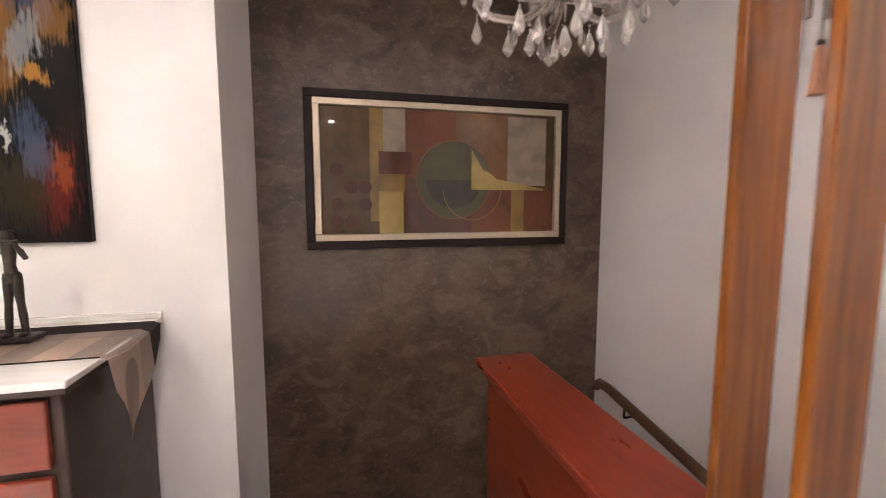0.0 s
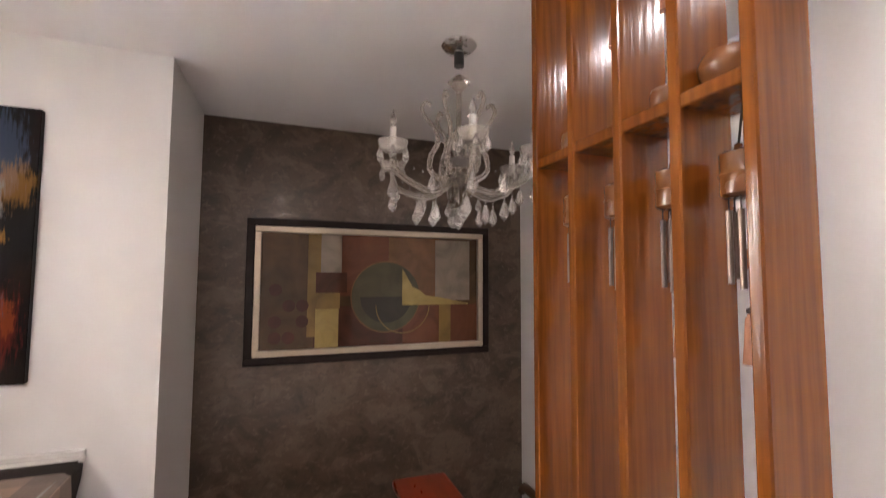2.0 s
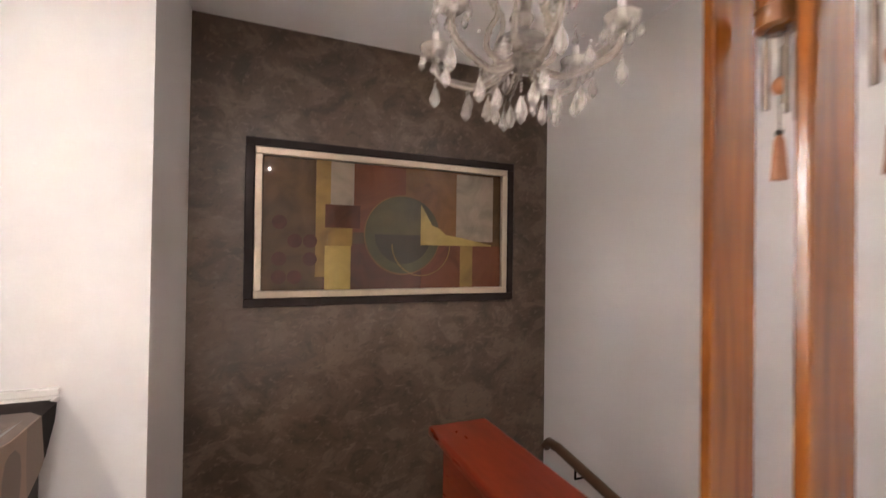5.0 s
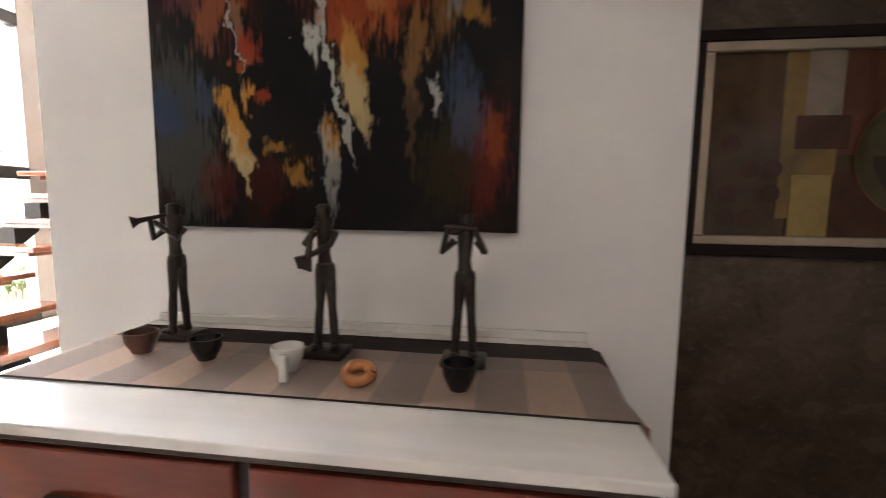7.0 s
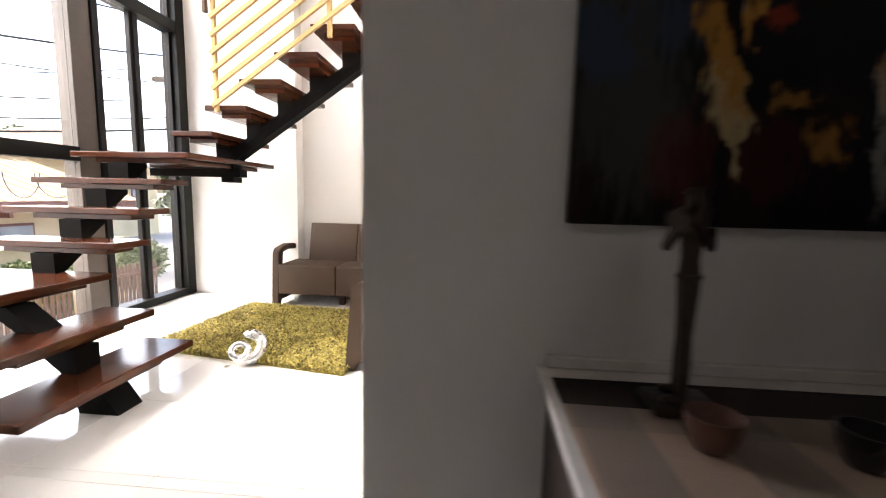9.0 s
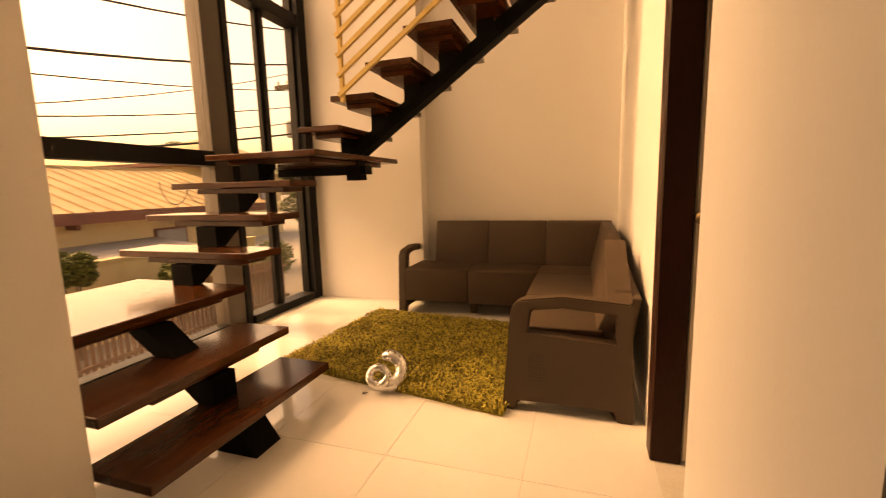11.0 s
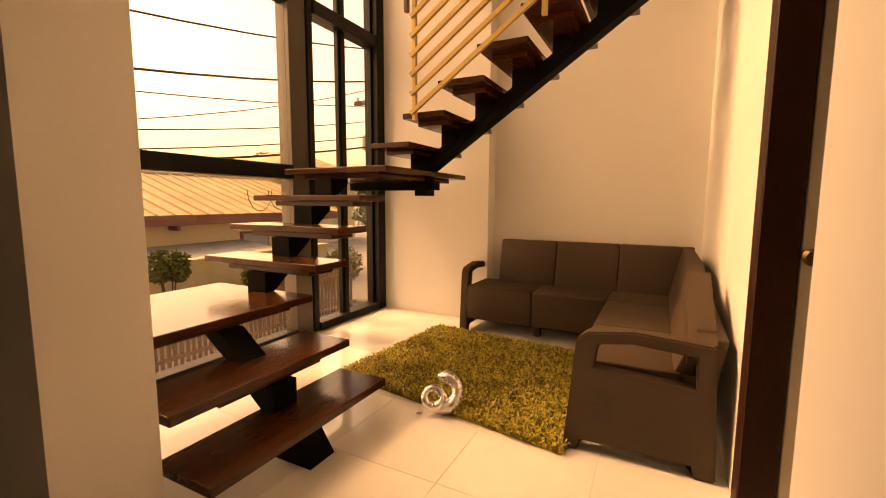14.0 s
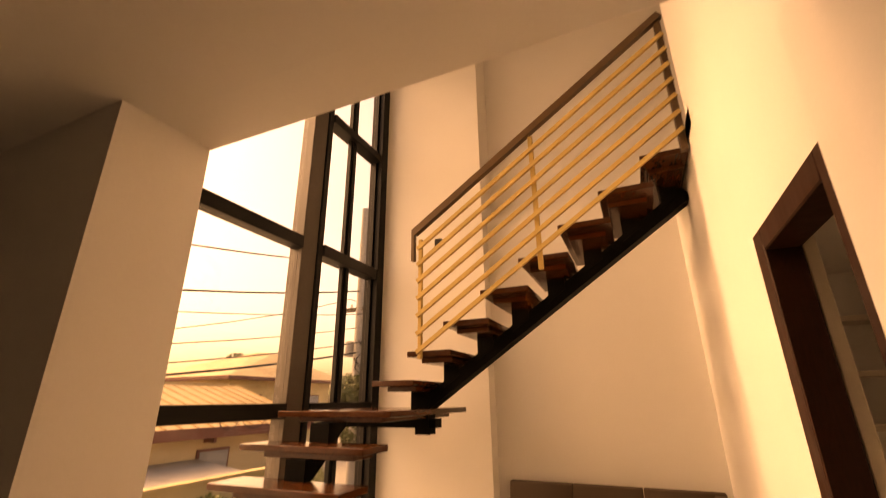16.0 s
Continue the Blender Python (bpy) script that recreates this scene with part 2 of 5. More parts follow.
GLASS = window_glass()
CRYSTAL = clear_glass("crystal", (0.90, 0.87, 0.83), 0.08, 1.5)
CRYSTAL.node_tree.nodes["Principled BSDF"].inputs["Transmission Weight"].default_value = 0.80
CRYSTALARM = material("frosted_glass_arm", (0.78, 0.72, 0.64), 0.08, grain=30, vary=0.05, bump=0.0, coat=0.6)
FROST = clear_glass("frosted_white_glass", (0.92, 0.88, 0.82), 0.22, 1.45)
FROST.node_tree.nodes["Principled BSDF"].inputs["Transmission Weight"].default_value = 0.78
CRYSTALARM.node_tree.nodes["Principled BSDF"].inputs["Transmission Weight"].default_value = 0.86

# ---- building helpers ----


def thing(name, at, label, category, group=""):
    e = new(name)
    e.location = at
    e.empty_display_size = 0.1
    tagged(e, label, category, group)
    e["_at"] = at
    return e


def part(name, bm, mat, parent=None, label="", smooth=False):
    me = bpy.data.meshes.new(name)
    bm.normal_update()
    bm.to_mesh(me)
    bm.free()
    me.materials.append(mat)
    if smooth:
        for f in me.polygons:
            f.use_smooth = True
        me.set_sharp_from_angle(angle=radians(40))
    ob = new(name, me)
    if parent is not None:
        ob.parent = parent
        if parent.parent is None:
            ob.matrix_parent_inverse = Matrix.Translation(parent.location).inverted()
    if label:
        ob["label"] = label
    return ob


def struct(name, bm, mat, label, category):
    return tagged(part(name, bm, mat), label, category, "", "structure")


def box(x0, x1, y0, y1, z0, z1, bev=0.0, bm=None, seg=2):
    b = bm or bmesh.new()
    r = bmesh.ops.create_cube(b, size=1)
    bmesh.ops.transform(b, matrix=Matrix.Translation(((x0 + x1) / 2, (y0 + y1) / 2, (z0 + z1) / 2)) @ Matrix.Diagonal((abs(x1 - x0), abs(y1 - y0), abs(z1 - z0), 1)), verts=r["verts"])
    if bev:
        es = list({e for v in r["verts"] for e in v.link_edges})
        bmesh.ops.bevel(b, geom=es, offset=bev, segments=seg, profile=0.5, affect="EDGES")
    return b


def prism(points, z0, z1, bm=None, axis="z"):
    """Extrudes a polygon. axis z: points are x, y; axis x: y, z; axis y: x, z."""
    b = bm or bmesh.new()
    put = {"z": lambda p, h: (p[0], p[1], h), "x": lambda p, h: (h, p[0], p[1]), "y": lambda p, h: (p[0], h, p[1])}[axis]
    lo = [b.verts.new(put(p, z0)) for p in points]
    hi = [b.verts.new(put(p, z1)) for p in points]
    b.faces.new(lo[::-1])
    b.faces.new(hi)
    for i in range(len(points)):
        j = (i + 1) % len(points)
        b.faces.new((lo[i], lo[j], hi[j], hi[i]))
    bmesh.ops.recalc_face_normals(b, faces=b.faces)
    return b


def rod(a, c, r, bm=None, n=10, r2=None):
    """A round bar from a to c."""
    b = bm or bmesh.new()
    a, c = Vector(a), Vector(c)
    d = c - a
    m = Matrix.Translation((a + c) / 2) @ d.to_track_quat("Z", "Y").to_matrix().to_4x4()
    bmesh.ops.create_cone(b, cap_ends=True, segments=n, radius1=r, radius2=r if r2 is None else r2, depth=d.length, matrix=m)
    return b


def bar(a, c, w, h, bm=None):
    """A flat bar from a to c, w wide across and h high."""
    b = bm or bmesh.new()
    a, c = Vector(a), Vector(c)
    d = c - a
    side = d.cross(Vector((0, 0, 1)))
    side = side.normalized() if side.length > 1e-6 else Vector((1, 0, 0))
    up = side.cross(d).normalized()
    q = [(-w / 2, -h / 2), (w / 2, -h / 2), (w / 2, h / 2), (-w / 2, h / 2)]
    lo = [b.verts.new(a + side * u + up * v) for u, v in q]
    hi = [b.verts.new(c + side * u + up * v) for u, v in q]
    b.faces.new(lo[::-1]), b.faces.new(hi)
    for i in range(4):
        b.faces.new((lo[i], lo[(i + 1) % 4], hi[(i + 1) % 4], hi[i]))
    bmesh.ops.recalc_face_normals(b, faces=b.faces)
    return b


def lathe(profile, at, n=24, bm=None):
    """Turns (radius, height) pairs round the upright through at."""
    b = bm or bmesh.new()
    x, y, z = at
    rings = []
    for r, h in profile:
        rings.append([b.verts.new((x + max(r, 1e-4) * math.cos(2 * math.pi * i / n), y + max(r, 1e-4) * math.sin(2 * math.pi * i / n), z + h)) for i in range(n)])
    for p, q in zip(rings, rings[1:]):
        for i in range(n):
            b.faces.new((p[i], p[(i + 1) % n], q[(i + 1) % n], q[i]))
    b.faces.new(rings[0][::-1]), b.faces.new(rings[-1])
    bmesh.ops.recalc_face_normals(b, faces=b.faces)
    return b


def tube(points, radii, n=10, bm=None):
    """A round tube of changing radius along points."""
    b = bm or bmesh.new()
    pts = [Vector(p) for p in points]
    rings, last = [], None
    for i, p in enumerate(pts):
        d = (pts[min(i + 1, len(pts) - 1)] - pts[max(i - 1, 0)]).normalized()
        if last is None:
            s = d.cross(Vector((0, 0, 1)))
            s = s.normalized() if s.length > 1e-3 else Vector((1, 0, 0))
        else:
            s = (last - d * last.dot(d)).normalized()
        last = s
        u = d.cross(s)
        r = radii[i] if hasattr(radii, "__len__") else radii
        rings.append([b.verts.new(p + (s * math.cos(2 * math.pi * k / n) + u * math.sin(2 * math.pi * k / n)) * r) for k in range(n)])
    for p, q in zip(rings, rings[1:]):
        for k in range(n):
            b.faces.new((p[k], p[(k + 1) % n], q[(k + 1) % n], q[k]))
    b.faces.new(rings[0][::-1]), b.faces.new(rings[-1])
    bmesh.ops.recalc_face_normals(b, faces=b.faces)
    return b


def ball(at, r, bm=None, sub=2, squash=(1, 1, 1)):
    b = bm or bmesh.new()
    bmesh.ops.create_icosphere(b, subdivisions=sub, radius=r, matrix=Matrix.Translation(at) @ Matrix.Diagonal((*squash, 1)))
    return b

# ---- structure ----
struct("wall_switch_side", box(-3.0, -0.24, 1.93, 2.25, 0, 2.43), WHITE, "white painted wall beside the opening to the stair room", "wall")
struct("wall_over_opening", box(-3.0, 1.66, 2.05, 2.255, 2.43, 6.35), WHITE, "white painted wall above the wide opening", "wall")
struct("wall_pier", prism([(1.572, 1.722), (1.87, 1.722), (1.87, 2.45), (1.606, 2.45)], 0, 2.43), WHITE, "white painted end of a thick wall", "wall")
struct("wall_console", box(1.87, 3.595, 1.722, 2.62, -3.0, 2.57), WHITE, "white painted wall behind the console", "wall")
struct("wall_cement", box(3.595, 5.86, 2.48, 2.62, -3.0, 2.57), CEMENT, "dark brown polished cement feature wall", "wall")
struct("wall_stairwell", box(5.86, 6.0, -3.2, 2.62, -3.0, 2.57), WHITE, "plain white wall beside the stairs down", "wall")
struct("wall_hall_back", box(-3.2, 6.0, -3.3, -3.2, 0, 2.57), WHITE, "plain white wall", "wall")
struct("wall_hall_end", box(-3.2, -3.0, -3.2, 2.25, 0, 2.57), WHITE, "plain white wall", "wall")
struct("ceiling_hall", box(1.87, 6.0, -3.3, 2.62, 2.57, 2.72), CEIL, "smooth white ceiling", "ceiling")
struct("ceiling_opening", box(-3.2, 1.87, -3.3, 2.05, 2.43, 2.72), CEIL, "lower smooth white ceiling before the stair room", "ceiling")
struct("wall_window_head", box(-1.62, -1.42, 2.25, 5.4, 6.2, 6.35), WHITE, "white wall above the tall window", "wall")
struct("wall_window_pier", box(-1.62, -0.19, 5.40, 5.87, 0, 6.35), WHITE, "white painted pier beside the tall window", "wall")
struct("wall_sofa", box(-0.19, 3.2, 5.58, 5.87, 0, 3.42), WHITE, "white painted wall behind the sofa", "wall")
struct("wall_sofa_upper", box(-0.19, 3.2, 5.75, 5.87, 3.42, 6.35), WHITE, "white painted upper wall set back over a ledge", "wall")
struct("wall_door_near", box(1.66, 1.76, 2.45, 2.50, 0, 3.25), WHITE, "white painted wall", "wall")
struct("wall_door_over", box(1.66, 1.76, 2.50, 3.30, 2.12, 3.25), WHITE, "white painted wall above the door", "wall")
struct("wall_door_far", box(1.66, 1.76, 3.30, 5.58, 0, 3.25), WHITE, "white painted wall beside the door", "wall")
struct("wall_upper_right", box(1.66, 1.76, 2.255, 4.12, 3.25, 6.35), WHITE, "white painted upper wall", "wall")
struct("upper_floor", box(1.66, 3.2, 4.0, 5.58, 3.12, 3.25), CEIL, "upper landing slab", "floor")
struct("wall_upper_hall", box(3.1, 3.2, 4.0, 5.75, 3.25, 6.35), WHITE, "plain white wall of the upper hall", "wall")
struct("wall_upper_hall_side", box(1.76, 3.1, 3.98, 4.1, 3.25, 6.35), WHITE, "plain white wall of the upper hall", "wall")
struct("ceiling_stair_room", box(-1.62, 3.2, 2.05, 5.87, 6.35, 6.47), CEIL, "high white ceiling over the stairs", "ceiling")
struct("wall_small_room", box(3.0, 3.1, 2.62, 5.2, 0, 2.35), WHITE, "plain white wall of the small room", "wall")
struct("wall_small_room_side", box(1.76, 3.1, 5.2, 5.3, 0, 2.35), WHITE, "plain white wall of the small room", "wall")
struct("ceiling_small_room", box(1.76, 3.1, 2.45, 5.3, 2.35, 2.45), CEIL, "plain white ceiling of the small room", "ceiling")
struct("lower_floor", box(3.26, 5.86, -0.62, 2.5, -3.1, -3.0), REDWOOD, "floor of the storey below", "floor")
# unseen walls added to stop daylight leaking in beneath the hall floor
struct("wall_stairwell_front", box(3.26, 5.86, -0.62, -0.5, -3.0, -0.13), WHITE, "unseen plain wall added under the hall floor to keep daylight out", "wall")
struct("wall_stairwell_side", box(3.24, 3.36, -0.5, 1.722, -3.0, -0.13), WHITE, "unseen plain wall added under the hall floor to keep daylight out", "wall")
floor = struct("floor", prism([(-3.2, -3.2), (5.86, -3.2), (5.86, -0.62), (4.66, -0.62), (4.66, 0.6), (3.36, 0.6), (3.36, 1.722), (1.88, 1.722), (1.88, 2.47), (3.1, 2.47), (3.1, 5.3), (1.76, 5.3), (1.76, 5.58), (-1.42, 5.58), (-1.42, 2.25), (-3.2, 2.25)], -0.13, -0.0022), GROUT, "glossy off-white floor of large square tiles", "floor")

# ---- tall window ----
window = tagged(new("window_1"), "tall black-framed window wall with clear panes", "window", "", "structure")
window.location = (-1.5, 3.8, 0)


def member(name, y0, y1, z0, z1, x0=-1.56, x1=-1.44, mat=ALU):
    return part(name, box(x0, x1, y0, y1, z0, z1, 0.004, seg=1), mat, window)


member("post", 5.27, 5.398, 0.0, 6.2, -1.58, -1.41)
member("post", 4.295, 4.36, 0.0, 6.2, -1.58, -1.44)
member("post", 4.10, 4.292, 0.0, 6.2, -1.60, -1.455, material("grey_brown_column_paint", (0.085, 0.068, 0.057), 0.4, grain=30, vary=0.08, stain=1.5, stain_amt=0.1))
member("post", 2.252, 2.33, 0.0, 6.2)
for z0, z1 in ((0.0, 0.075), (1.385, 1.50), (2.805, 2.92), (4.30, 4.40), (6.13, 6.2)):
    member("rail", 2.33, 4.10, z0, z1)
    member("rail", 4.36, 5.27, z0, z1, -1.57, -1.42)
for z0, z1 in ((0.075, 1.385), (1.50, 2.805), (2.92, 4.30), (4.40, 6.13)):
    member("mullion", 4.755, 4.805, z0, z1, -1.54, -1.46)
    for y0, y1 in ((4.36, 4.755), (4.805, 5.27)):
        member("sash", y0, y0 + 0.028, z0, z1, -1.525, -1.475)
        member("sash", y1 - 0.028, y1, z0, z1, -1.525, -1.475)
    for y0, y1 in ((2.33, 4.10), (4.36, 4.755), (4.805, 5.27)):
        pane = part("pane", box(-1.503, -1.497, y0, y1, z0, z1), GLASS, window, "clear glass pane")
        pane.visible_shadow = False

# ---- staircase ----
R = 0.207
staircase = thing("staircase", (-0.6, 3.6, 0), "winding staircase of varnished dark red wooden treads on black steel", "staircase")


def tread(n, x0, x1, y0, y1, plate):
    z = R * n
    t = part("tread", box(x0, x1, y0, y1, z - 0.042, z, 0.006), TREAD, staircase)
    px0, px1, py0, py1 = plate
    part("support_plate", box(px0, px1, py0, py1, z - 0.078, z - 0.043, 0.003, seg=1), TREAD, t)


def bracket(points, lo, hi, axis):
    part("bracket", prism(points, lo, hi, axis=axis), STEEL, staircase, "black steel bracket")


# first two treads and the corner landing climb towards the window
tread(1, -0.33, 0.0, 2.27, 3.335, (-0.27, -0.05, 2.5, 3.12))
tread(2, -0.56, -0.215, 2.27, 3.29, (-0.50, -0.26, 2.5, 3.1))
tread(3, -1.44, -0.56, 2.27, 3.37, (-1.3, -0.63, 2.42, 3.25))
bracket([(0.0, 0.0), (-0.22, 0.0), (-0.25, R - 0.079), (-0.09, R - 0.079)], 2.74, 2.90, "y")
bracket([(-0.225, R + 0.001), (-0.315, R + 0.001), (-0.47, 2 * R - 0.079), (-0.225, 2 * R - 0.079)], 2.75, 2.89, "y")
bracket([(-0.43, 2 * R + 0.001), (-0.555, 2 * R + 0.001), (-0.74, 3 * R - 0.079), (-0.59, 3 * R - 0.079)], 2.75, 2.89, "y")
# three treads climb along the window
for n, y in ((4, 3.26), (5, 3.465), (6, 3.68)):
    tread(n, -1.44, -0.43, y, y + 0.29, (-1.25, -0.52, y + 0.04, y + 0.25))
for n, y in ((4, 3.26), (5, 3.465), (6, 3.68), (7, 3.89)):
    bracket([(y + 0.005, (n - 1) * R + 0.001), (y + 0.075, (n - 1) * R + 0.001), (y + 0.20, n * R - 0.11), (y + 0.20, n * R - 0.079), (y + 0.005, n * R - 0.079)], -1.02, -0.86, "x")
# upper landing by the window, and the flight along the sofa wall
tread(7, -1.33, -0.37, 3.89, 5.25, (-1.22, -0.5, 4.0, 5.15))
part("landing_beam", box(-1.32, -0.42, 4.68, 4.80, 7 * R - 0.15, 7 * R - 0.079), STEEL, staircase, "black steel beam under the landing")
part("landing_post", box(-0.60, -0.48, 4.67, 4.81, 7 * R - 0.20, 8 * R - 0.1), STEEL, staircase, "black steel post")
for n in range(8, 16):
    x = -0.76 + 0.302 * (n - 8)
    tread(n, x, min(x + 0.36, 1.655), 4.25, 5.22, (x + 0.05, min(x + 0.31, 1.63), 4.40, 5.08))
    zs = n * R - 0.225
    bracket([(x + 0.12, n * R - 0.079), (x + 0.255, n * R - 0.079), (x + 0.255, zs + 0.06), (x + 0.12, zs - 0.03)], 4.67, 4.81, "y")
part("stringer", bar((-0.60, 4.74, 8 * R - 0.239), (1.655, 4.74, 8 * R - 0.239 + 0.6854 * 2.255), 0.13, 0.105), STEEL, staircase, "black steel spine beam")

# ---- railing of the upper flight ----
railing = thing("stair_railing", (-0.33, 4.21, 1.82), "gold painted stair railing with a brown handrail", "railing")
SL = 0.69


def along(x, z0):
    return z0 + SL * (x + 0.34)


for i in range(7):
    z0 = 1.845 + 0.135 * i
    xr = 1.645
    part("rail_bar", bar((-0.345, 4.19, z0), (xr, 4.19, along(xr, z0)), 0.026, 0.030), GOLD, railing)
part("post", box(-0.345, -0.315, 4.205, 4.235, 1.80, 2.74, 0.003, seg=1), GOLD, railing)
part("post", box(0.60, 0.635, 4.205, 4.235, along(0.60, 1.72), along(0.60, 2.80), 0.003, seg=1), GOLD, railing)
part("post", box(1.605, 1.65, 4.195, 4.245, along(1.6, 1.72), along(1.6, 2.86), 0.003, seg=1), BROWNRAIL, railing, "brown end post")
part("handrail", bar((-0.38, 4.20, 2.80), (1.65, 4.20, along(1.65, 2.83)), 0.05, 0.055), BROWNRAIL, railing, "brown wooden handrail")
part("handrail_end", box(-0.40, -0.37, 4.18, 4.22, 2.56, 2.83, 0.004, seg=1), BROWNRAIL, railing, "brown handrail return")
part("clip", box(-0.20, -0.14, 4.20, 4.235, 2.66, 2.72, 0.004, seg=1), BLACKPLASTIC, railing, "small black clip")

# ---- door ----
door = tagged(new("door_1"), "pale sliding door pushed open behind a dark red-brown wooden frame", "door", "", "structure")
door.location = (1.7, 2.9, 0)
part("door_frame", box(1.640, 1.758, 3.19, 3.30, 0, 2.12, 0.005, seg=1), DOORWOOD, door)
part("door_frame", box(1.640, 1.758, 2.50, 2.585, 0, 2.12, 0.005, seg=1), DOORWOOD, door)
part("door_frame", box(1.640, 1.758, 2.585, 3.19, 2.03, 2.12, 0.005, seg=1), DOORWOOD, door)
leaf = part("door_leaf", box(1.763, 1.806, 3.205, 3.95, 0.01, 2.07, 0.003, seg=1), LEAFPAINT, door, "pale painted door leaf")
knob = lathe([(0.022, 0), (0.022, 0.006), (0.011, 0.008), (0.011, 0.03), (0.026, 0.038), (0.029, 0.052), (0.02, 0.064), (0.001, 0.066)], (0, 0, 0), 16)
bmesh.ops.transform(knob, matrix=Matrix.Translation((1.782, 3.205, 1.03)) @ Matrix.Rotation(radians(90), 4, "X"), verts=knob.verts)
part("door_knob", knob, BRASS, leaf, "aged brass knob", True)
shelves = thing("wall_shelves", (2.4, 5.1, 0), "white painted shelves along the wall of the small room", "shelf")
for x in (1.79, 2.975):
    part("side_panel", box(x, x + 0.02, 4.96, 5.197, 0, 2.20, 0.002, seg=1), LEAFPAINT, shelves)
for z in (0.10, 0.52, 0.95, 1.34, 1.66, 2.01):
    part("shelf", box(1.81, 2.975, 4.955, 5.197, z - 0.035, z, 0.002, seg=1), LEAFPAINT, shelves)

# ---- corner sofa ----
sofa = thing("corner_sofa", (0.9, 4.9, 0), "brown woven-look resin corner sofa against two walls", "sofa")


def soft(name, x0, x1, y0, y1, z0, z1, lean_y=0.0, lean_x=0.0, bev=0.009, label=""):
    b = box(x0, x1, y0, y1, z0, z1, bev, seg=3)
    for v in b.verts:
        k = (v.co.z - z0) / (z1 - z0)
        v.co.y += lean_y * k
        v.co.x += lean_x * k
    return part(name, b, SOFA, sofa, label, True)


for x0, x1 in ((-0.21, 0.385), (0.39, 0.965)):
    soft("seat_front", x0, x1, 4.955, 5.02, 0.13, 0.43, bev=0.012)
for x0, x1 in ((-0.21, 0.385), (0.39, 0.985), (0.99, 1.60)):
    soft("seat", x0, x1, 4.96, 5.42, 0.35, 0.435, bev=0.012)
for x0, x1 in ((-0.045, 0.488), (0.493, 1.03), (1.035, 1.60)):
    soft("backrest", x0, x1, 5.33, 5.41, 0.40, 0.835, 0.10, bev=0.009)
soft("back_frame", -0.03, 1.62, 5.42, 5.47, 0.12, 0.74, 0.08, bev=0.01)
for y0, y1 in ((3.54, 4.21), (4.215, 4.955)):
    soft("seat", 1.0, 1.46, y0, y1, 0.35, 0.435)
    soft("seat_front", 0.985, 1.04, y0, y1, 0.13, 0.42, bev=0.012)
for y0, y1 in ((3.56, 4.45), (4.455, 5.36)):
    panel = soft("backrest", 1.42, 1.50, y0, y1, 0.40, 0.835, 0, 0.09, bev=0.009)
    if y0 < 4:
        for v in panel.data.vertices:
            if v.co.z > 0.6:
                v.co.z -= 0.19 * max(0, 1 - (v.co.y - 3.56) / 0.42)
frame_back = soft("back_frame", 1.50, 1.55, 3.52, 5.45, 0.12, 0.74, 0, 0.08, bev=0.01)
for v in frame_back.data.vertices:
    if v.co.z > 0.6 and v.co.y < 3.7:
        v.co.z -= 0.12



def arm(outline, hole, lo, hi, axis):
    """An end frame of the sofa: an outline with an opening under the armrest."""
    b = bmesh.new()
    put = (lambda p, h: (p[0], h, p[1])) if axis == "y" else (lambda p, h: (h, p[0], p[1]))
    rings = []
    for h in (lo, hi):
        rings.append(([b.verts.new(put(p, h)) for p in outline], [b.verts.new(put(p, h)) for p in hole]))
    n = len(outline)
    for o, q in rings:
        for i in range(n):
            b.faces.new((o[i], o[(i + 1) % n], q[(i + 1) % n], q[i]))
    for k in (0, 1):
        for i in range(n):
            j = (i + 1) % n
            b.faces.new((rings[0][k][i], rings[0][k][j], rings[1][k][j], rings[1][k][i]))
    bmesh.ops.recalc_face_normals(b, faces=b.faces)
    es = [e for e in b.edges if e.calc_face_angle(0) > 0.5]
    bmesh.ops.bevel(b, geom=es, offset=0.008, segments=2, affect="EDGES")
    return part("armrest", b, SOFA, sofa, "", True)


def arm_loop(u):
    out = [u(0.0, 0.0), u(0.07, 0.0), u(0.085, 0.055), u(0.54, 0.06), u(0.56, 0.0), u(0.645, 0.0), u(0.615, 0.60), u(0.30, 0.622), u(0.09, 0.595), u(0.045, 0.55)]
    hole = [u(0.095, 0.13), u(0.11, 0.11), u(0.14, 0.10), u(0.50, 0.10), u(0.53, 0.11), u(0.565, 0.13), u(0.545, 0.545), u(0.30, 0.565), u(0.15, 0.545), u(0.14, 0.50)]
    return out, hole


arm(*arm_loop(lambda a, z: (0.965 + a, z)), 3.455, 3.535, "y")
arm(*arm_loop(lambda a, z: (4.955 + a * 0.92, z)), -0.29, -0.215, "x")
part("seat_edge", prism([(3.535, 0.10), (3.535, 0.375), (3.56, 0.428), (3.64, 0.438), (3.64, 0.10)], 1.02, 1.56, axis="x"), SOFA, sofa)
part("weave_panel", prism([(0.992, 0.062), (1.598, 0.062), (1.585, 0.395), (1.03, 0.43)], 3.4535, 3.534, axis="y"), SOFA, sofa)
part("weave_panel", prism([(4.99, 0.055), (5.50, 0.055), (5.50, 0.36), (5.01, 0.425)], -0.286, -0.22, axis="x"), SOFA, sofa)
# thin black boxes stand in for the shade inside the weave's slots
for i in range(5):
    for j in range(9):
        part("weave_slot", box(1.10 + 0.018 * i + 0.006 * (j % 2), 1.108 + 0.018 * i + 0.006 * (j % 2), 3.4522, 3.4540, 0.175 + 0.017 * j, 0.184 + 0.017 * j), BLACKPLASTIC, sofa)
part("wing", prism([(3.49, 0.50), (3.49, 0.60), (3.56, 0.635), (3.99, 0.842), (3.99, 0.50)], 1.475, 1.585, axis="x"), SOFA, sofa)
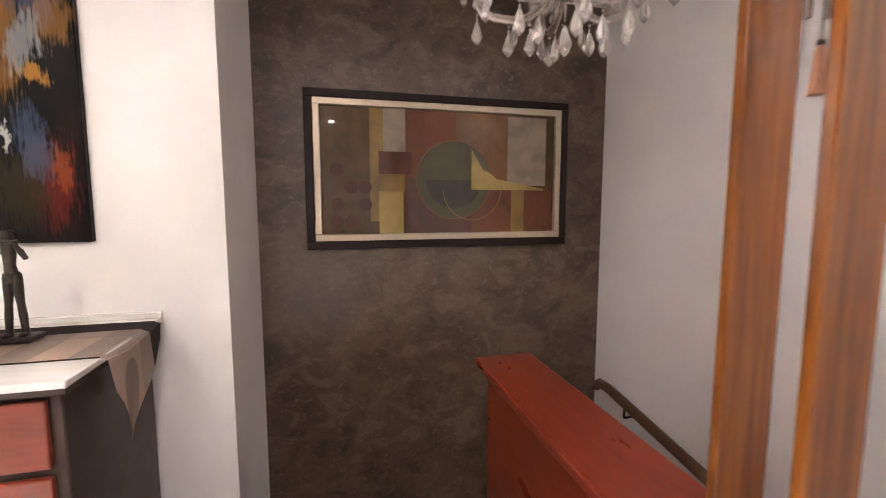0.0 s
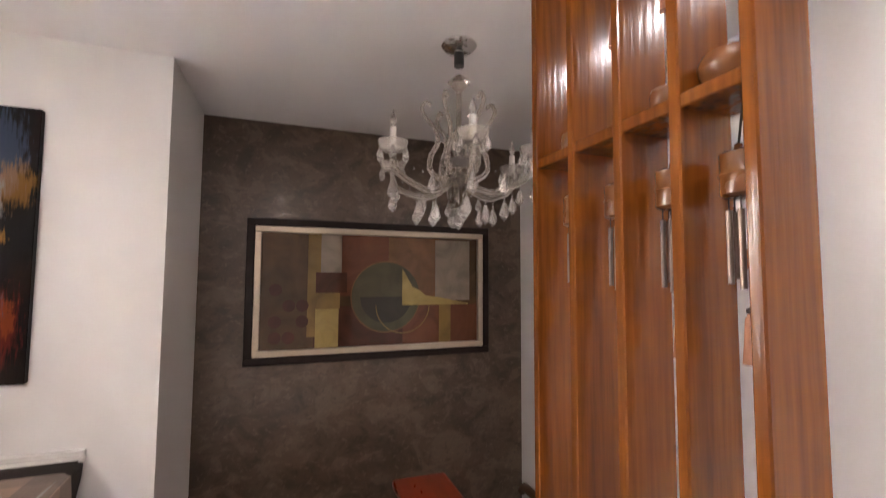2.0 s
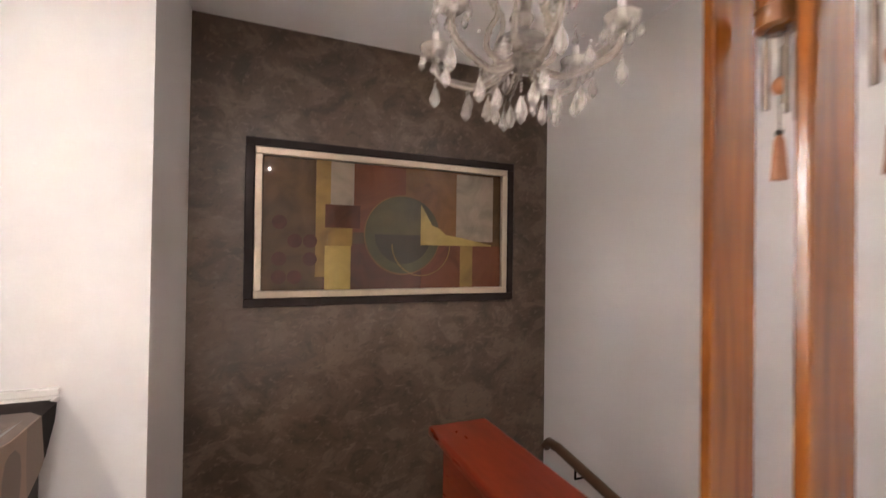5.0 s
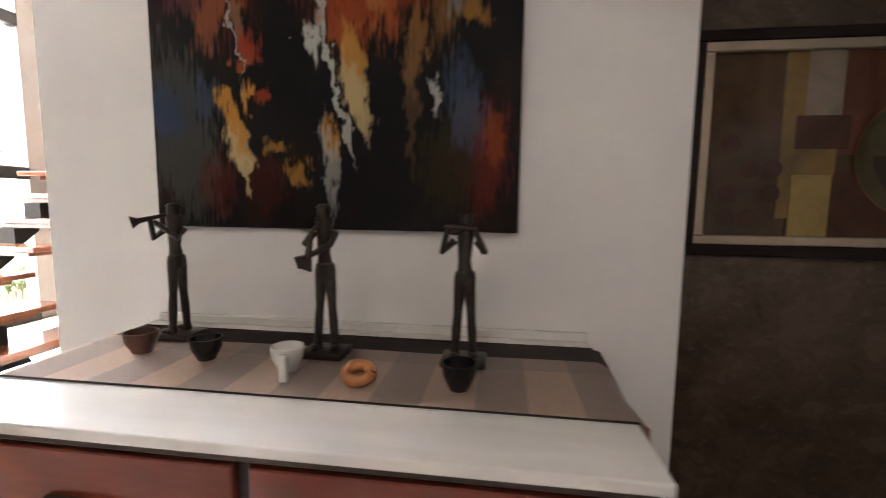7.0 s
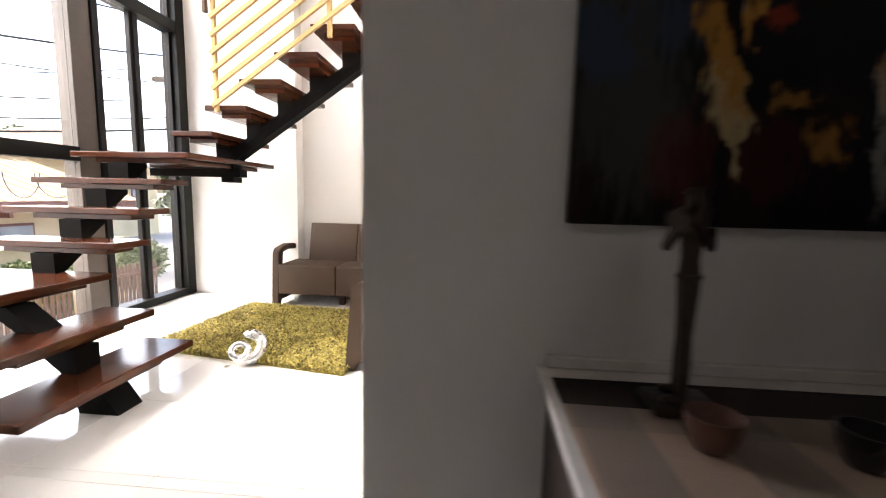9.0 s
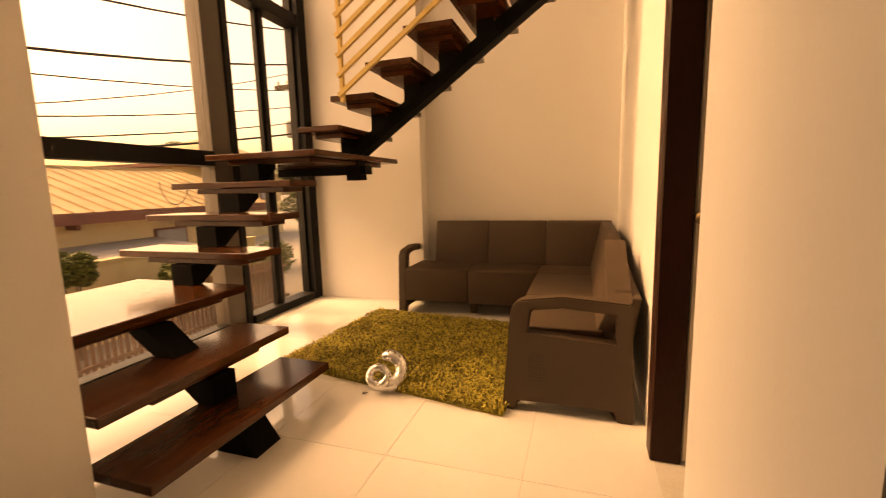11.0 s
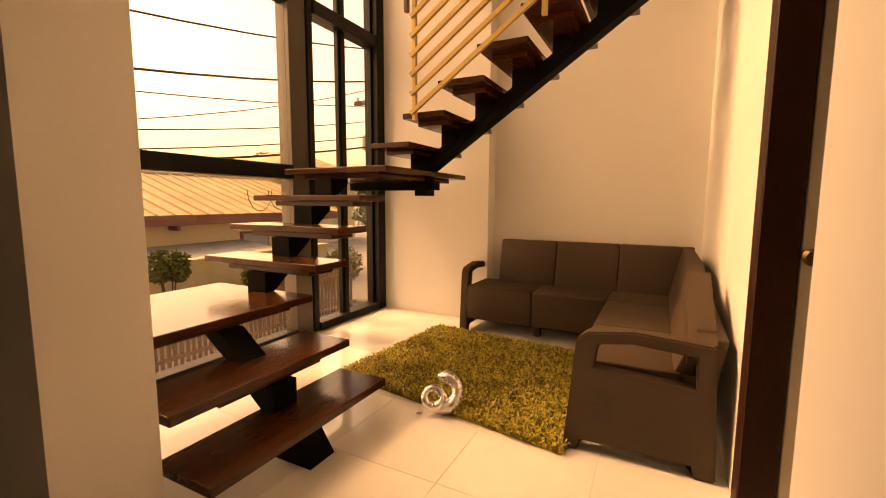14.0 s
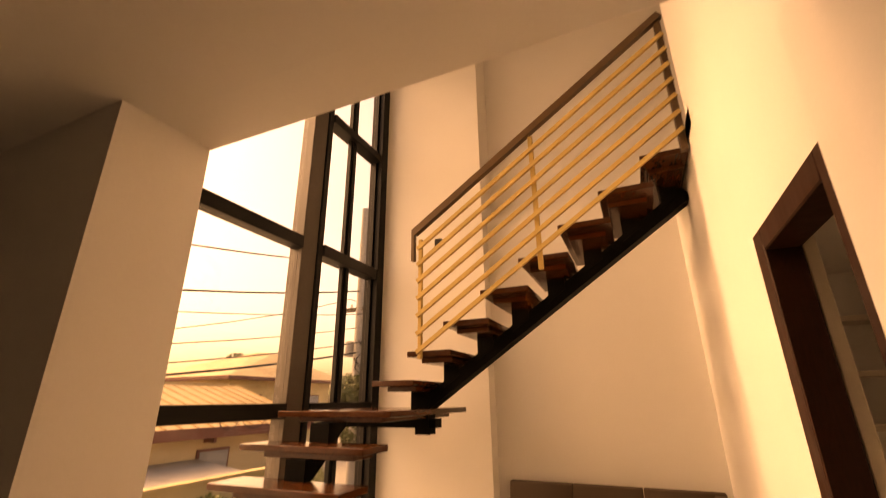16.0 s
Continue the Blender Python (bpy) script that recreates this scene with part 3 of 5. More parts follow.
for x, y in ((0.40, 5.14), (1.12, 4.2), (0.40, 5.4), (1.5, 4.3)):
    part("leg", box(x - 0.03, x + 0.03, y - 0.03, y + 0.03, 0, 0.14, 0.004, seg=1), SOFA, sofa)

# ---- rug ----
rug = thing("shag_rug", (0.25, 4.15, 0), "olive green shaggy rug on the tiled floor", "rug")
RC = [Vector((-0.58, 3.64)), Vector((0.98, 3.37)), Vector((1.12, 4.76)), Vector((-0.48, 4.93))]


def rug_at(u, v):
    return (RC[0] * (1 - u) + RC[1] * u) * (1 - v) + (RC[3] * (1 - u) + RC[2] * u) * v


part("rug_base", prism([tuple(p) for p in RC], 0.002, 0.014), RUG, rug)
rng = random.Random(4)
verts, faces = [], []
for i in range(26000):
    p = rug_at(rng.uniform(-0.005, 1.005), rng.uniform(-0.005, 1.005))
    a = rng.uniform(0, 2 * math.pi)
    w, hgt, ln = rng.uniform(0.0035, 0.0070), rng.uniform(0.018, 0.046), rng.uniform(0.015, 0.050)
    dx, dy = math.cos(a), math.sin(a)
    k = len(verts)
    m = (p.x + dx * ln * 0.5, p.y + dy * ln * 0.5)
    e = (p.x + dx * ln, p.y + dy * ln)
    verts += [(p.x - dy * w, p.y + dx * w, 0.012), (p.x + dy * w, p.y - dx * w, 0.012), (m[0] + dy * w, m[1] - dx * w, 0.012 + hgt * 0.8), (m[0] - dy * w, m[1] + dx * w, 0.012 + hgt * 0.8), (e[0], e[1], 0.012 + hgt * rng.uniform(0.5, 1.0))]
    faces += [(k, k + 1, k + 2, k + 3), (k + 3, k + 2, k + 4)]
me = bpy.data.meshes.new("shag")
me.from_pydata(verts, [], faces)
me.materials.append(RUG)
pile = new("shag", me)
pile.parent = rug
pile.matrix_parent_inverse = Matrix.Translation(rug.location).inverted()
pile["kind"] = "stuff"

# ---- foil balloon, a curled numeral ----
balloon = thing("foil_balloon", (0.25, 3.47, 0), "shiny silver foil number balloon lying on the floor", "balloon")
bp, br = [], []
for i in range(120):
    s = i / 119
    a = radians(112 - 560 * s)
    q = min(1, max(0, (s - 0.30) / 0.16))
    q = q * q * (3 - 2 * q)
    r = 0.088 * (1 - q) + 0.050 * q
    bp.append((0.020 * (1 - q) - 0.024 * q + r * math.cos(a), 0.02 - 0.050 * q, -0.042 * q + r * math.sin(a)))
    swell = min(1, (s + 0.012) / 0.07, (1.02 - s) / 0.05)
    br.append((0.041 * (1 - q) + 0.023 * q) * (0.15 + 0.85 * swell ** 0.6) * (1 + 0.018 * math.sin(i * 1.3)))
bal = tube(bp, br, 20)
bmesh.ops.transform(bal, matrix=pose(0.255, 3.50, 0.105, -38, 0, 20), verts=bal.verts)
low = min(v.co.z for v in bal.verts)
bmesh.ops.translate(bal, vec=(0, 0, 0.001 - low), verts=bal.verts)
part("foil", bal, FOIL, balloon, "", True)
part("valve_tab", box(0.16, 0.19, 3.40, 3.425, 0.001, 0.006), FOIL, balloon)

# ---- light switch ----
sw = thing("light_switch", (-0.44, 1.93, 1.29), "black wall switch on the white wall", "switch")
part("plate", box(-0.495, -0.385, 1.918, 1.93, 1.235, 1.36, 0.003, seg=1), BLACKPLASTIC, sw)
for i in range(2):
    part("rocker", box(-0.475 + 0.04 * i, -0.44 + 0.04 * i, 1.913, 1.918, 1.26, 1.335, 0.001, seg=1), BLACKPLASTIC, sw)

# ---- downlights of the hall ----
GLOW = glowing("downlight_glow", (1.0, 0.92, 0.85), 4.0)
for i, (x, y) in enumerate(DOWNLIGHTS):
    zc = 2.35 if y > 2 else 2.43 if x < 1.87 else 2.57
    dl = thing("ceiling_downlight", (x, y, zc - 0.012), "small round recessed ceiling downlight, lit", "downlight", "ceiling downlights")
    part("trim_ring", lathe([(0.036, 0.0), (0.048, 0.0), (0.050, 0.006), (0.046, 0.0115), (0.036, 0.0115)], (x, y, zc - 0.012), 20), CERWHITE, dl, "", True)
    part("lens", lathe([(0.034, 0.002), (0.034, 0.008)], (x, y, zc - 0.012), 20), GLOW, dl, "glowing lens")
    lamp = new("downlight_lamp", bpy.data.lights.new("downlight_lamp", "AREA"))
    lamp.data.shape, lamp.data.size, lamp.data.energy, lamp.data.color = "DISK", 0.07, HALL_WATTS * (0.5 if y > 2 else 1.0), (1.0, 0.86, 0.79)
    lamp.matrix_world = look((x, y, zc - 0.016), (x, y + 0.001, 0))

# ---- console ----
console = thing("console_cabinet", (2.65, 1.4, 0), "dark wooden console cabinet with mahogany drawers, set against the wall", "cabinet")
part("carcass", box(1.985, 3.30, 1.13, 1.70, 0.0, 0.757, 0.004, seg=1), DARKCAB, console)
for k, z0 in enumerate((0.10, 0.32, 0.54)):
    for x0, x1 in ((2.02, 2.63), (2.66, 3.27)):
        d = part("drawer", box(x0, x1, 1.108, 1.13, z0, z0 + 0.195, 0.006), DRAWER, console)
        part("drawer_pull", box((x0 + x1) / 2 - 0.07, (x0 + x1) / 2 + 0.07, 1.09, 1.108, z0 + 0.09, z0 + 0.105, 0.004, seg=1), DARKCAB, d)
part("top_rail", box(1.97, 3.335, 1.085, 1.71, 0.757, 0.780, 0.003, seg=1), DARKCAB, console, "dark rail under the top")
top = thing("marble_worktop", (2.65, 1.4, 0.78), "white marble console top with a low upstand", "worktop")
part("slab", box(1.964, 3.345, 1.065, 1.722, 0.780, 0.802, 0.004), MARBLE, top)
part("upstand", box(1.982, 3.345, 1.700, 1.722, 0.802, 0.828, 0.003, seg=1), MARBLE, top)

# ---- table runner, draped over the end of the console ----
RUN = bpy.data.materials.new("striped_runner")
RUN.use_nodes = True
rt = RUN.node_tree
rp = rt.nodes["Principled BSDF"]
rp.inputs["Roughness"].default_value = 0.9
rco = rt.nodes.new("ShaderNodeTexCoord")
rsep = rt.nodes.new("ShaderNodeSeparateXYZ")
rt.links.new(rco.outputs["Object"], rsep.inputs[0])


def rmath(op, a, b=None):
    n = rt.nodes.new("ShaderNodeMath")
    n.operation = op
    for s, v in ((0, a), (1, b)):
        if v is None:
            continue
        if isinstance(v, (int, float)):
            n.inputs[s].default_value = v
        else:
            rt.links.new(v, n.inputs[s])
    return n.outputs[0]


stripe = rmath("GREATER_THAN", rmath("FRACT", rmath("DIVIDE", rsep.outputs[0], 0.21)), 0.5)
back = rmath("GREATER_THAN", rsep.outputs[1], 1.535)
midb = rmath("GREATER_THAN", rsep.outputs[1], 1.455)
weave = rt.nodes.new("ShaderNodeTexNoise")
weave.inputs["Scale"].default_value = 260
m1 = rt.nodes.new("ShaderNodeMix")
m1.data_type = "RGBA"
m1.inputs["A"].default_value, m1.inputs["B"].default_value = (0.68, 0.52, 0.41, 1), (0.47, 0.38, 0.32, 1)
rt.links.new(stripe, m1.inputs["Factor"])
m3 = rt.nodes.new("ShaderNodeMix")
m3.data_type = "RGBA"
m3.inputs["B"].default_value = (0.34, 0.29, 0.265, 1)
rt.links.new(rmath("MULTIPLY", midb, 0.4), m3.inputs["Factor"])
rt.links.new(m1.outputs["Result"], m3.inputs["A"])
m2 = rt.nodes.new("ShaderNodeMix")
m2.data_type = "RGBA"
m2.inputs["B"].default_value = (0.055, 0.042, 0.038, 1)
rt.links.new(back, m2.inputs["Factor"])
rt.links.new(m3.outputs["Result"], m2.inputs["A"])
rh = rt.nodes.new("ShaderNodeHueSaturation")
rt.links.new(rmath("ADD", rmath("MULTIPLY", weave.outputs[0], 0.5), 0.75), rh.inputs["Value"])
rt.links.new(m2.outputs["Result"], rh.inputs["Color"])
rt.links.new(rh.outputs[0], rp.inputs["Base Color"])
rbump = rt.nodes.new("ShaderNodeBump")
rbump.inputs["Strength"].default_value, rbump.inputs["Distance"].default_value = 0.3, 0.003
rt.links.new(weave.outputs[0], rbump.inputs["Height"])
rt.links.new(rbump.outputs[0], rp.inputs["Normal"])
runner = thing("table_runner", (2.66, 1.45, 0.803), "striped woven table runner hanging over the console's end", "runner")
rb = bmesh.new()
NX, NY = 44, 12
grid = []
for i in range(NX + 1):
    row = []
    s = i / NX * 1.70
    for j in range(NY + 1):
        v = j / NY
        y = 1.235 + 0.405 * v
        x = 1.985 + s
        z = 0.8045 + 0.0012 * math.sin(9 * s + 3 * v)
        if x > 3.352:
            fall = 0.35 + 2.0 * v if v < 0.35 else 1.05 - 1.35 * (v - 0.35)
            drop = (x - 3.352) * fall
            z = 0.803 - drop
            x = 3.352 + 0.012 + 0.012 * math.sin(7 * v + 2) * min(1, drop * 6)
            y = y + (1.375 - y) * min(0.55, drop * 1.3) + 0.015 * math.sin(9 * v) * min(1, drop * 4)
        row.append(rb.verts.new((x, y, z)))
    grid.append(row)
for i in range(NX):
    for j in range(NY):
        rb.faces.new((grid[i][j], grid[i + 1][j], grid[i + 1][j + 1], grid[i][j + 1]))
bmesh.ops.solidify(rb, geom=rb.faces[:], thickness=-0.0025)
part("cloth", rb, RUN, runner, "", True)
part("hem", tube([(1.985 + 1.36 * k / 20, 1.234, 0.8052) for k in range(21)], 0.0022, 6), CORD, runner, "dark stitched hem")
part("hem", tube([(1.985 + 1.36 * k / 20, 1.641, 0.8052) for k in range(21)], 0.0022, 6), CORD, runner, "dark stitched hem")

# ---- three bronze figures of musicians ----
ZC = 0.8065


def figurine(x, y, h, kind, label):
    """A slim standing bronze figure on a low plinth, one plain mesh."""
    b = box(x - 0.055, x + 0.055, y - 0.045, y + 0.045, ZC, ZC + 0.018, 0.006)
    z = ZC + 0.018
    s = (h - 0.018) / 0.36
    lx, ly = (0.25, 0.97) if kind == "horn" else (1.0, 0.1)
    for q in (-1, 1):
        def leg(off, up):
            return (x + lx * off * q, y + ly * off * q, z + up * s)
        tube([leg(0.022, 0.0), leg(0.021, 0.022), leg(0.0185, 0.07), leg(0.016, 0.105), leg(0.013, 0.15), leg(0.010, 0.195), leg(0.008, 0.21)], [0.0125, 0.010, 0.0115, 0.0105, 0.0135, 0.0165, 0.016], 12, b)
        foot = leg(0.024, 0.006 / s)
        ball((foot[0] - (0.012 if kind == "horn" else 0.0), foot[1] - (0.0 if kind == "horn" else 0.014), foot[2]), 0.015, b, 2, (1.5, 0.9, 0.5) if kind == "horn" else (0.8, 1.5, 0.5))
    lathe([(0.0195, 0.0), (0.0215, 0.003), (0.0215, 0.007), (0.0195, 0.010)], (x, y, z + 0.206 * s), 14, b)
    tube([(x, y, z + 0.18 * s), (x, y, z + 0.205 * s), (x - 0.002, y - 0.002, z + 0.24 * s), (x, y, z + 0.325 * s), (x, y, z + 0.303 * s)], [0.018, 0.019, 0.015, 0.023, 0.010], 14, b)
    tube([(x, y, z + 0.298 * s), (x, y - 0.002, z + 0.316 * s)], [0.010, 0.009], 10, b)
    ball((x, y - 0.004, z + 0.335 * s), 0.019 * s, b, 2, (0.85, 1.0, 1.25))
    lathe([(0.021, 0.0), (0.017, 0.006), (0.012, 0.010)], (x, y - 0.002, z + 0.347 * s), 12, b)
    if kind == "horn":
        tube([(x - 0.010, y - 0.02, z + 0.325 * s), (x - 0.028, y - 0.045, z + 0.318 * s), (x - 0.050, y - 0.068, z + 0.310 * s), (x - 0.062, y - 0.080, z + 0.306 * s)], [0.005, 0.006, 0.008, 0.018], 10, b)
        hand_at = ((x - 0.032, y - 0.050, z + 0.312 * s), (x - 0.024, y - 0.042, z + 0.305 * s))
    elif kind == "sax":
        tube([(x - 0.002, y - 0.022, z + 0.315 * s), (x - 0.016, y - 0.045, z + 0.29 * s), (x - 0.022, y - 0.05, z + 0.23 * s), (x - 0.026, y - 0.046, z + 0.205 * s), (x - 0.036, y - 0.05, z + 0.212 * s), (x - 0.040, y - 0.052, z + 0.235 * s)], [0.004, 0.006, 0.009, 0.013, 0.014, 0.017], 10, b)
        hand_at = ((x - 0.02, y - 0.046, z + 0.275 * s), (x - 0.022, y - 0.048, z + 0.235 * s))
    else:
        tube([(x + 0.028, y - 0.014, z + 0.318 * s), (x - 0.015, y - 0.030, z + 0.322 * s), (x - 0.045, y - 0.036, z + 0.322 * s)], [0.005, 0.007, 0.006], 8, b)
        ball((x - 0.024, y - 0.028, z + 0.316 * s), 0.013, b, 2, (1.6, 0.7, 1.0))
        hand_at = ((x - 0.04, y - 0.036, z + 0.316 * s), (x + 0.024, y - 0.020, z + 0.314 * s))
    for q, hnd in zip((-1, 1), hand_at):
        sh = (x + 0.027 * q, y, z + 0.288 * s)
        el = ((sh[0] + hnd[0]) / 2 + 0.020 * q, (sh[1] + hnd[1]) / 2 + 0.004, z + 0.262 * s)
        tube([sh, el, hnd], [0.010, 0.0085, 0.007], 8, b)
        ball(hnd, 0.008, b, 1)
    ob = part("figurine", b, BRONZE, None, "", True)
    return tagged(ob, label, "figurine", "bronze musicians")


figurine(2.185, 1.545, 0.385, "horn", "slim dark bronze figurine of a horn player on the runner")
figurine(2.653, 1.475, 0.388, "sax", "slim dark bronze figurine of a saxophone player on the runner")
figurine(3.005, 1.475, 0.372, "flute", "slim dark bronze figurine of a flute player on the runner")


def bowl(x, y, r, h, mat, label, name="small_bowl"):
    o = thing(name, (x, y, ZC), label, "bowl", "small bowls on the runner")
    part("bowl", lathe([(r * 0.55, 0), (r * 0.6, 0.004), (r * 0.93, h * 0.55), (r, h), (r * 0.93, h), (r * 0.85, h * 0.55), (r * 0.5, 0.012), (0.001, 0.010)], (x, y, ZC), 24), mat, o, "", True)
    return o


bowl(2.178, 1.418, 0.040, 0.054, CERBROWN, "small brown ceramic bowl on the runner")
bowl(2.373, 1.400, 0.038, 0.054, CERBLACK, "small glossy black bowl on the runner")
cup = bowl(2.604, 1.365, 0.038, 0.058, CERWHITE, "small white ceramic cup with a tall handle on the runner", "white_cup")
part("handle", box(2.620, 2.640, 1.288, 1.305, ZC, ZC + 0.062, 0.005), CERWHITE, cup)
ring = thing("clay_ring", (2.80, 1.29, ZC), "orange clay ring ornament on the runner", "ornament")
part("ring", tube([(2.79 + 0.026 * math.cos(a), 1.32 + 0.016 * math.sin(a), ZC + 0.022 + 0.012 * math.sin(a)) for a in [k * 2 * math.pi / 20 for k in range(21)]], 0.014, 10), CLAY, ring, "", True)
bowl(3.008, 1.325, 0.038, 0.058, CERBLACK, "small matt black bowl on the runner")

# ---- large abstract canvas over the console ----
def art_material(name, seed, stops, scale, stretch, rough=0.3):
    m = bpy.data.materials.new(name)
    m.use_nodes = True
    t = m.node_tree
    p = t.nodes["Principled BSDF"]
    co = t.nodes.new("ShaderNodeTexCoord")
    mp = t.nodes.new("ShaderNodeMapping")
    mp.inputs["Scale"].default_value = stretch
    mp.inputs["Location"].default_value = (seed, seed * 0.7, seed * 1.3)
    t.links.new(co.outputs["Object"], mp.inputs[0])
    n = t.nodes.new("ShaderNodeTexNoise")
    n.inputs["Scale"].default_value, n.inputs["Detail"].default_value, n.inputs["Distortion"].default_value = scale, 8, 1.2
    t.links.new(mp.outputs[0], n.inputs["Vector"])
    r = t.nodes.new("ShaderNodeValToRGB")
    while len(r.color_ramp.elements) < len(stops):
        r.color_ramp.elements.new(0.5)
    for e, (pos, c) in zip(r.color_ramp.elements, stops):
        e.position, e.color = pos, (*c, 1)
    t.links.new(n.outputs[0], r.inputs[0])
    t.links.new(r.outputs[0], p.inputs["Base Color"])
    p.inputs["Roughness"].default_value = rough
    p.inputs["Specular IOR Level"].default_value = 0.2
    p.inputs["Coat Weight"].default_value, p.inputs["Coat Roughness"].default_value = 0.5, 0.03
    return m


def dab_painting(name, ground, dabs):
    """Thick soft-edged paint: each dab is an ellipse (x, z, half width, half height, lean, colour, cover) broken up by noise."""
    m = bpy.data.materials.new(name)
    m.use_nodes = True
    t = m.node_tree
    p = t.nodes["Principled BSDF"]
    p.inputs["Roughness"].default_value = 0.42
    p.inputs["Specular IOR Level"].default_value = 0.12
    co = t.nodes.new("ShaderNodeTexCoord")

    def noise_node(scale, stretch, detail=6):
        mp = t.nodes.new("ShaderNodeMapping")
        mp.inputs["Scale"].default_value = stretch
        n = t.nodes.new("ShaderNodeTexNoise")
        n.inputs["Scale"].default_value, n.inputs["Detail"].default_value = scale, detail
        t.links.new(co.outputs["Object"], mp.inputs[0])
        t.links.new(mp.outputs[0], n.inputs["Vector"])
        return n
    warp = noise_node(20, (1.3, 1, 0.8), 8)
    brush = noise_node(42, (2.4, 1, 0.30), 9)
    base = noise_node(3.0, (1.6, 1, 0.6))
    r = t.nodes.new("ShaderNodeValToRGB")
    while len(r.color_ramp.elements) < len(ground):
        r.color_ramp.elements.new(0.5)
    for e, (pos, c) in zip(r.color_ramp.elements, ground):
        e.position, e.color = pos, (*c, 1)
    t.links.new(base.outputs[0], r.inputs[0])
    color = r.outputs[0]
    off = t.nodes.new("ShaderNodeVectorMath")
    off.operation = "MULTIPLY_ADD"
    off.inputs[1].default_value, off.inputs[2].default_value = (0.11, 0.11, 0.11), (-0.055, -0.055, -0.055)
    t.links.new(warp.outputs["Color"], off.inputs[0])
    moved = t.nodes.new("ShaderNodeVectorMath")
    t.links.new(co.outputs["Object"], moved.inputs[0])
    t.links.new(off.outputs[0], moved.inputs[1])
    for x, z, w, h, lean, c, cover in dabs:
        mp = t.nodes.new("ShaderNodeMapping")
        mp.vector_type = "TEXTURE"
        mp.inputs["Location"].default_value = (x, 1.69, z)
        mp.inputs["Rotation"].default_value = (0, radians(lean), 0)
        mp.inputs["Scale"].default_value = (w, 5.0, h)
        t.links.new(moved.outputs[0], mp.inputs[0])
        ln = t.nodes.new("ShaderNodeVectorMath")
        ln.operation = "LENGTH"
        t.links.new(mp.outputs[0], ln.inputs[0])
        ad = t.nodes.new("ShaderNodeMath")
        ad.operation = "MULTIPLY_ADD"
        ad.inputs[1].default_value = 2.2
        t.links.new(brush.outputs[0], ad.inputs[0])
        t.links.new(ln.outputs["Value"], ad.inputs[2])
        mr = t.nodes.new("ShaderNodeMapRange")
        mr.interpolation_type = "SMOOTHSTEP"
        mr.inputs["From Min"].default_value, mr.inputs["From Max"].default_value = 1.75, 2.5
        mr.inputs["To Min"].default_value, mr.inputs["To Max"].default_value = cover, 0.0
        t.links.new(ad.outputs[0], mr.inputs["Value"])
        mx = t.nodes.new("ShaderNodeMix")
        mx.data_type = "RGBA"
        mx.inputs["B"].default_value = (*c, 1)
        t.links.new(mr.outputs[0], mx.inputs["Factor"])
        t.links.new(color, mx.inputs["A"])
        color = mx.outputs["Result"]
    t.links.new(color, p.inputs["Base Color"])
    bp_ = t.nodes.new("ShaderNodeBump")
    bp_.inputs["Strength"].default_value, bp_.inputs["Distance"].default_value = 0.35, 0.004
    t.links.new(brush.outputs[0], bp_.inputs["Height"])
    t.links.new(bp_.outputs[0], p.inputs["Normal"])
    return m


